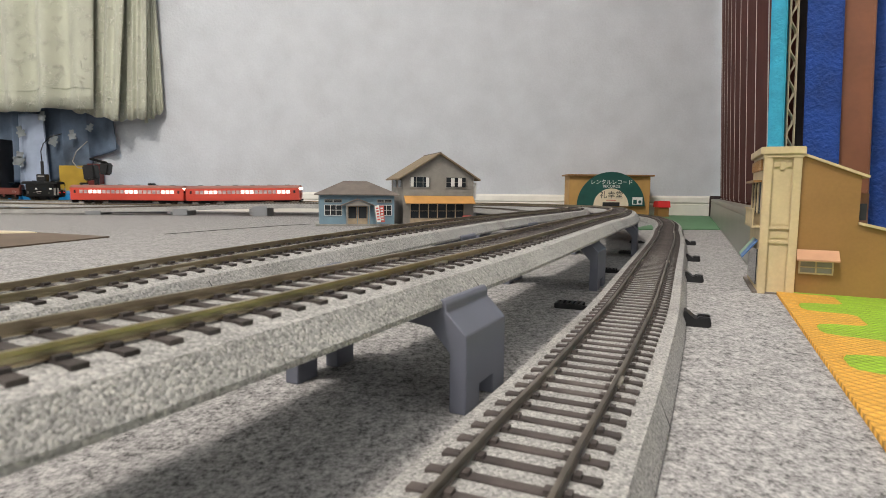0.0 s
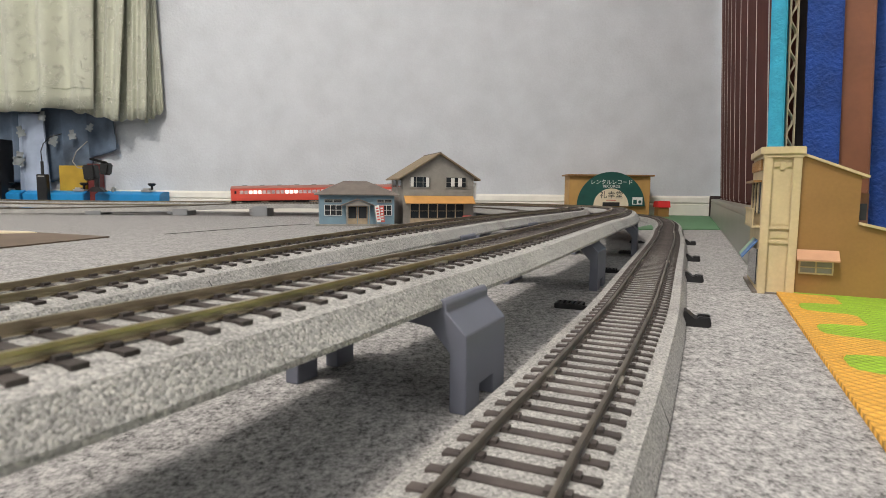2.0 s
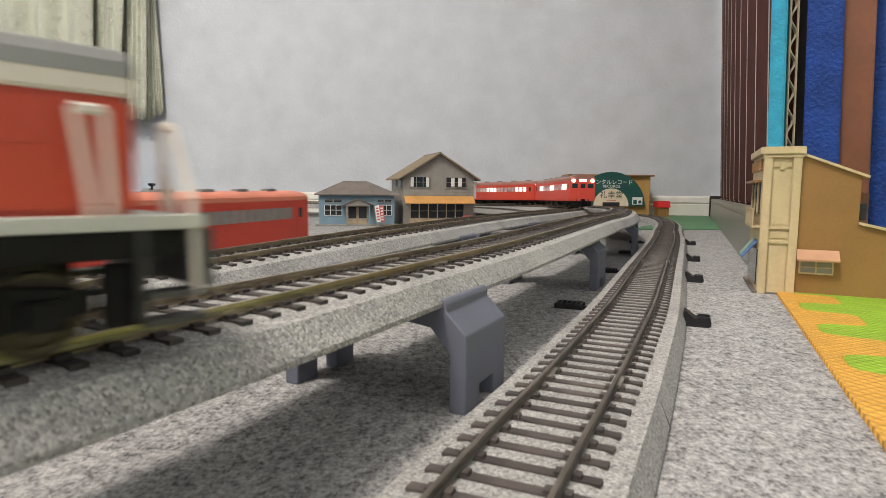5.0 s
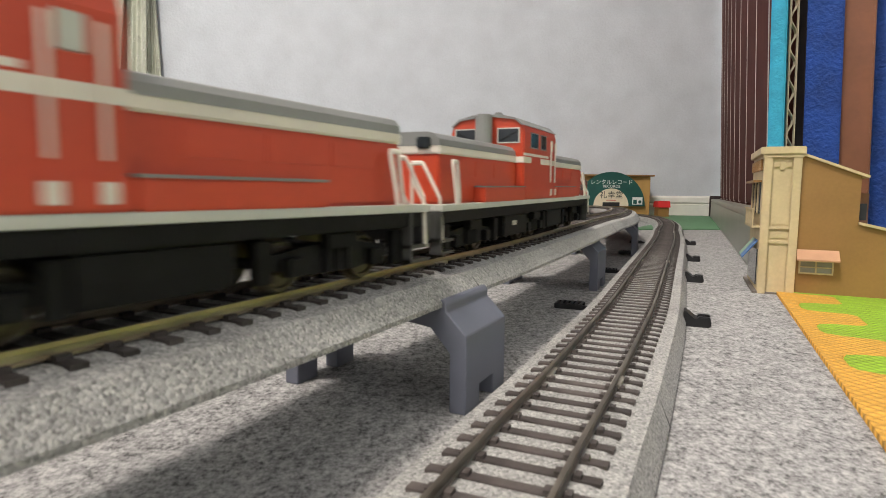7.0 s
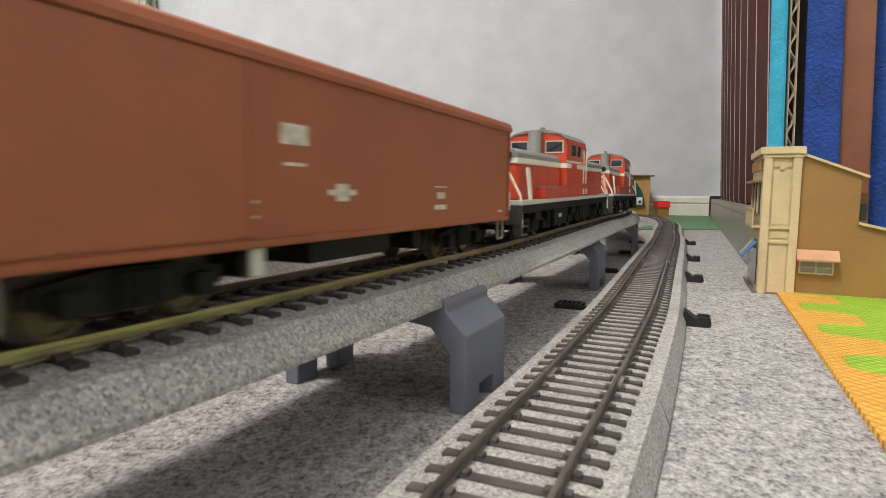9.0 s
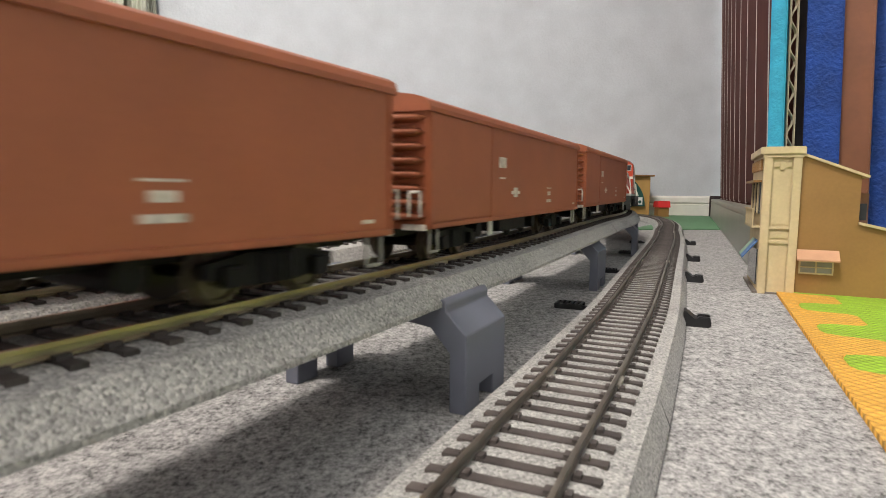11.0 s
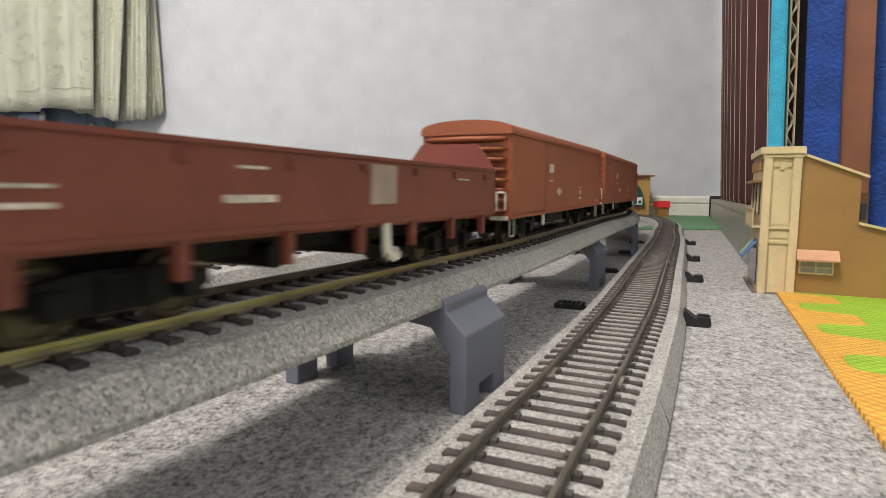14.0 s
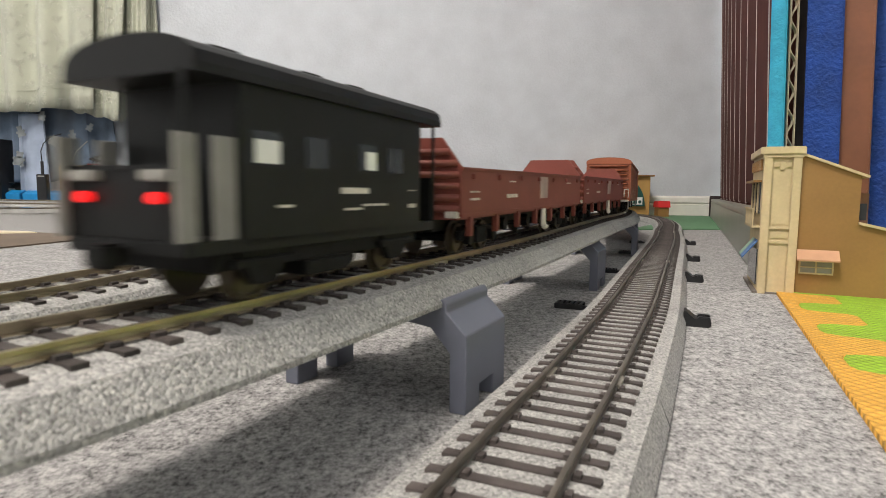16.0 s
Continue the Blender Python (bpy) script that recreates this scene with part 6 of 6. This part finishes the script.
def clip(m):
    root = thing("track_clip", "black plastic track clip beside the rails", "track clip", "track clips", m)
    bm = bmesh.new()
    prism(bm, [(0.0012, 0.0), (-0.0085, 0.0), (-0.0085, 0.0030), (-0.0034, 0.0034), (0.0002, 0.0068), (0.0012, 0.0068)], -0.0046, 0.0046)
    bmesh.ops.bevel(bm, geom=list(bm.edges), offset=0.0003, segments=1, affect="EDGES")
    part("ramp", bm, M_BLACK, root)
    for e in (-1, 1):
        bm = bmesh.new()
        box(bm, e * 0.0034 - 0.0014, e * 0.0034 + 0.0014, -0.0100, -0.0046, 0.0, 0.0046, 0.0004)
        part("lug", bm, M_BLACK, root)
    bm = bmesh.new()
    box(bm, -0.0022, 0.0022, -0.0104, -0.0084, 0.0, 0.0022, 0.0003)
    part("tongue", bm, M_DARKUF, root)


def cable_clip(m):
    """Flat ribbed connector with a thin arm that reaches under the bed."""
    root = thing("track_connector", "flat ribbed black plastic connector beside the low track", "track clip", "track connectors", m)
    bm = bmesh.new()
    for e in (-1, 1):
        box(bm, e * 0.0044 - 0.0007, e * 0.0044 + 0.0007, -0.0190, -0.0050, 0.0, 0.0028, 0.0003)
    box(bm, -0.0044, 0.0044, -0.0190, -0.0178, 0.0, 0.0028, 0.0003)
    box(bm, -0.0044, 0.0044, -0.0188, -0.0050, 0.0, 0.0010)
    part("tray", bm, M_BLACK, root)
    for k in range(5):
        bm = bmesh.new()
        cyl(bm, (-0.0044, -0.0162 + k * 0.0025, 0.0024), (0.0044, -0.0162 + k * 0.0025, 0.0024), 0.0006, 8)
        part("rib", bm, M_BLACK, root)
    bm = bmesh.new()
    box(bm, 0.0028, 0.0046, -0.0060, 0.0012, 0.0, 0.0022, 0.0003)
    part("arm", bm, M_BLACK, root)


for y_, x_ in ((0.272, 0.088), (0.404, 0.145), (0.525, 0.195), (0.690, 0.262)):
    clip(along(FLOOR_OUT, FLOOR_OUT.near(x_, y_)) @ pose(0, -0.0216, 0))
for y_, x_ in ((0.287, 0.0965), (0.425, 0.154), (0.565, 0.211), (0.69, 0.262)):
    cable_clip(along(FLOOR_OUT, FLOOR_OUT.near(x_, y_)) @ pose(0, 0.0216, 0, 0, 0, 180))


# ---- motion ----
TIMES = [i * 0.1 for i in range(161)]
V = 0.153
S0 = OUTER.near(0.019, 0.2467)


def ease(knots, t):
    return float(np.interp(t, [k[0] for k in knots], [k[1] for k in knots]))


def freight_s(t):
    """Arc length on the outer loop of the end of the first boxcar that follows, at t seconds."""
    base = S0 - 0.1714 + V * (t - 9.2) + 0.008 * max(0.0, 9.2 - t) + 0.004 * min(1.0, max(0.0, (t - 9.2) / 3))
    if t < 5.0:
        u = (5.0 - t) / 4.0
        base -= FREIGHT_EXTRA * (min(1, u) ** 2 * (3 - 2 * min(1, u)))
    return base


FREIGHT_EXTRA = S0 - 0.1714 - (V - 0.008) * 9.2 - 0.994 + OUTER.length - OUTER.near(-0.978, 1.454)
# centre of each vehicle, from the rear end of the first boxcar, forward positive
FREIGHT = []


def motions():
    for ob, off, reach in FREIGHT:
        walk(ob, [(t, OUTER.stand(freight_s(t) + off, reach)) for t in TIMES])
    for ob, off, reach in RAILCARS:
        walk(ob, [(t, INNER.stand(railcar_s(t) + off, reach) @ pose(0, 0, 0, 0, 0, 180)) for t in TIMES])
    for ob, off, reach in THIRD:
        walk(ob, [(t, FLOOR_IN.stand(third_s(t) + off, reach)) for t in TIMES])


def lineup():
    """Vehicles of the freight train from the front: kind, centre, half the bogie distance."""
    kinds = [(diesel_locomotive, 0.5115, 0.06), (diesel_locomotive, 0.2937, 0.06)]
    kinds += [(boxcar, (0.0857 if k == 0 else 0.0877) - 0.1975 * k, 0.058) for k in range(4)]
    kinds += [(gondola, -0.688, 0.054), (gondola, -0.8605, 0.054), (caboose, -0.9965, 0.024)]
    made = {}
    for fn, centre, reach in kinds:
        if fn in made:
            ob = copy_thing(made[fn], Matrix.Identity(4))
        else:
            ob = made[fn] = fn()
        FREIGHT.append((ob, centre, reach))


lineup()
RC_L = 0.268
RAILCARS = [(railcar(), -RC_L / 2, 0.085)]
RAILCARS.append((copy_thing(RAILCARS[0][0], Matrix.Identity(4)), -1.5 * RC_L, 0.085))
THIRD = [(shunter(), -0.11, 0.06)]


def railcar_s(t):
    """Arc length on the inner loop of the railcar train's front; it runs clockwise."""
    return ease(RC_KNOTS, t)


def third_s(t):
    return S_TH + 0.25 * (t - 4.2) + 0.3 * max(-0.6, min(0.0, t - 4.2))


RC_KNOTS = [(0, 1.6227), (3.0, 1.0657), (4.2, 0.8577), (6.3, 0.4727), (7.0, 0.3277), (9.2, -0.1173), (16.0, -1.4773)]
S_TH = 0.17
RAILCARS = [(ob, -off, reach) for ob, off, reach in RAILCARS]

motions()
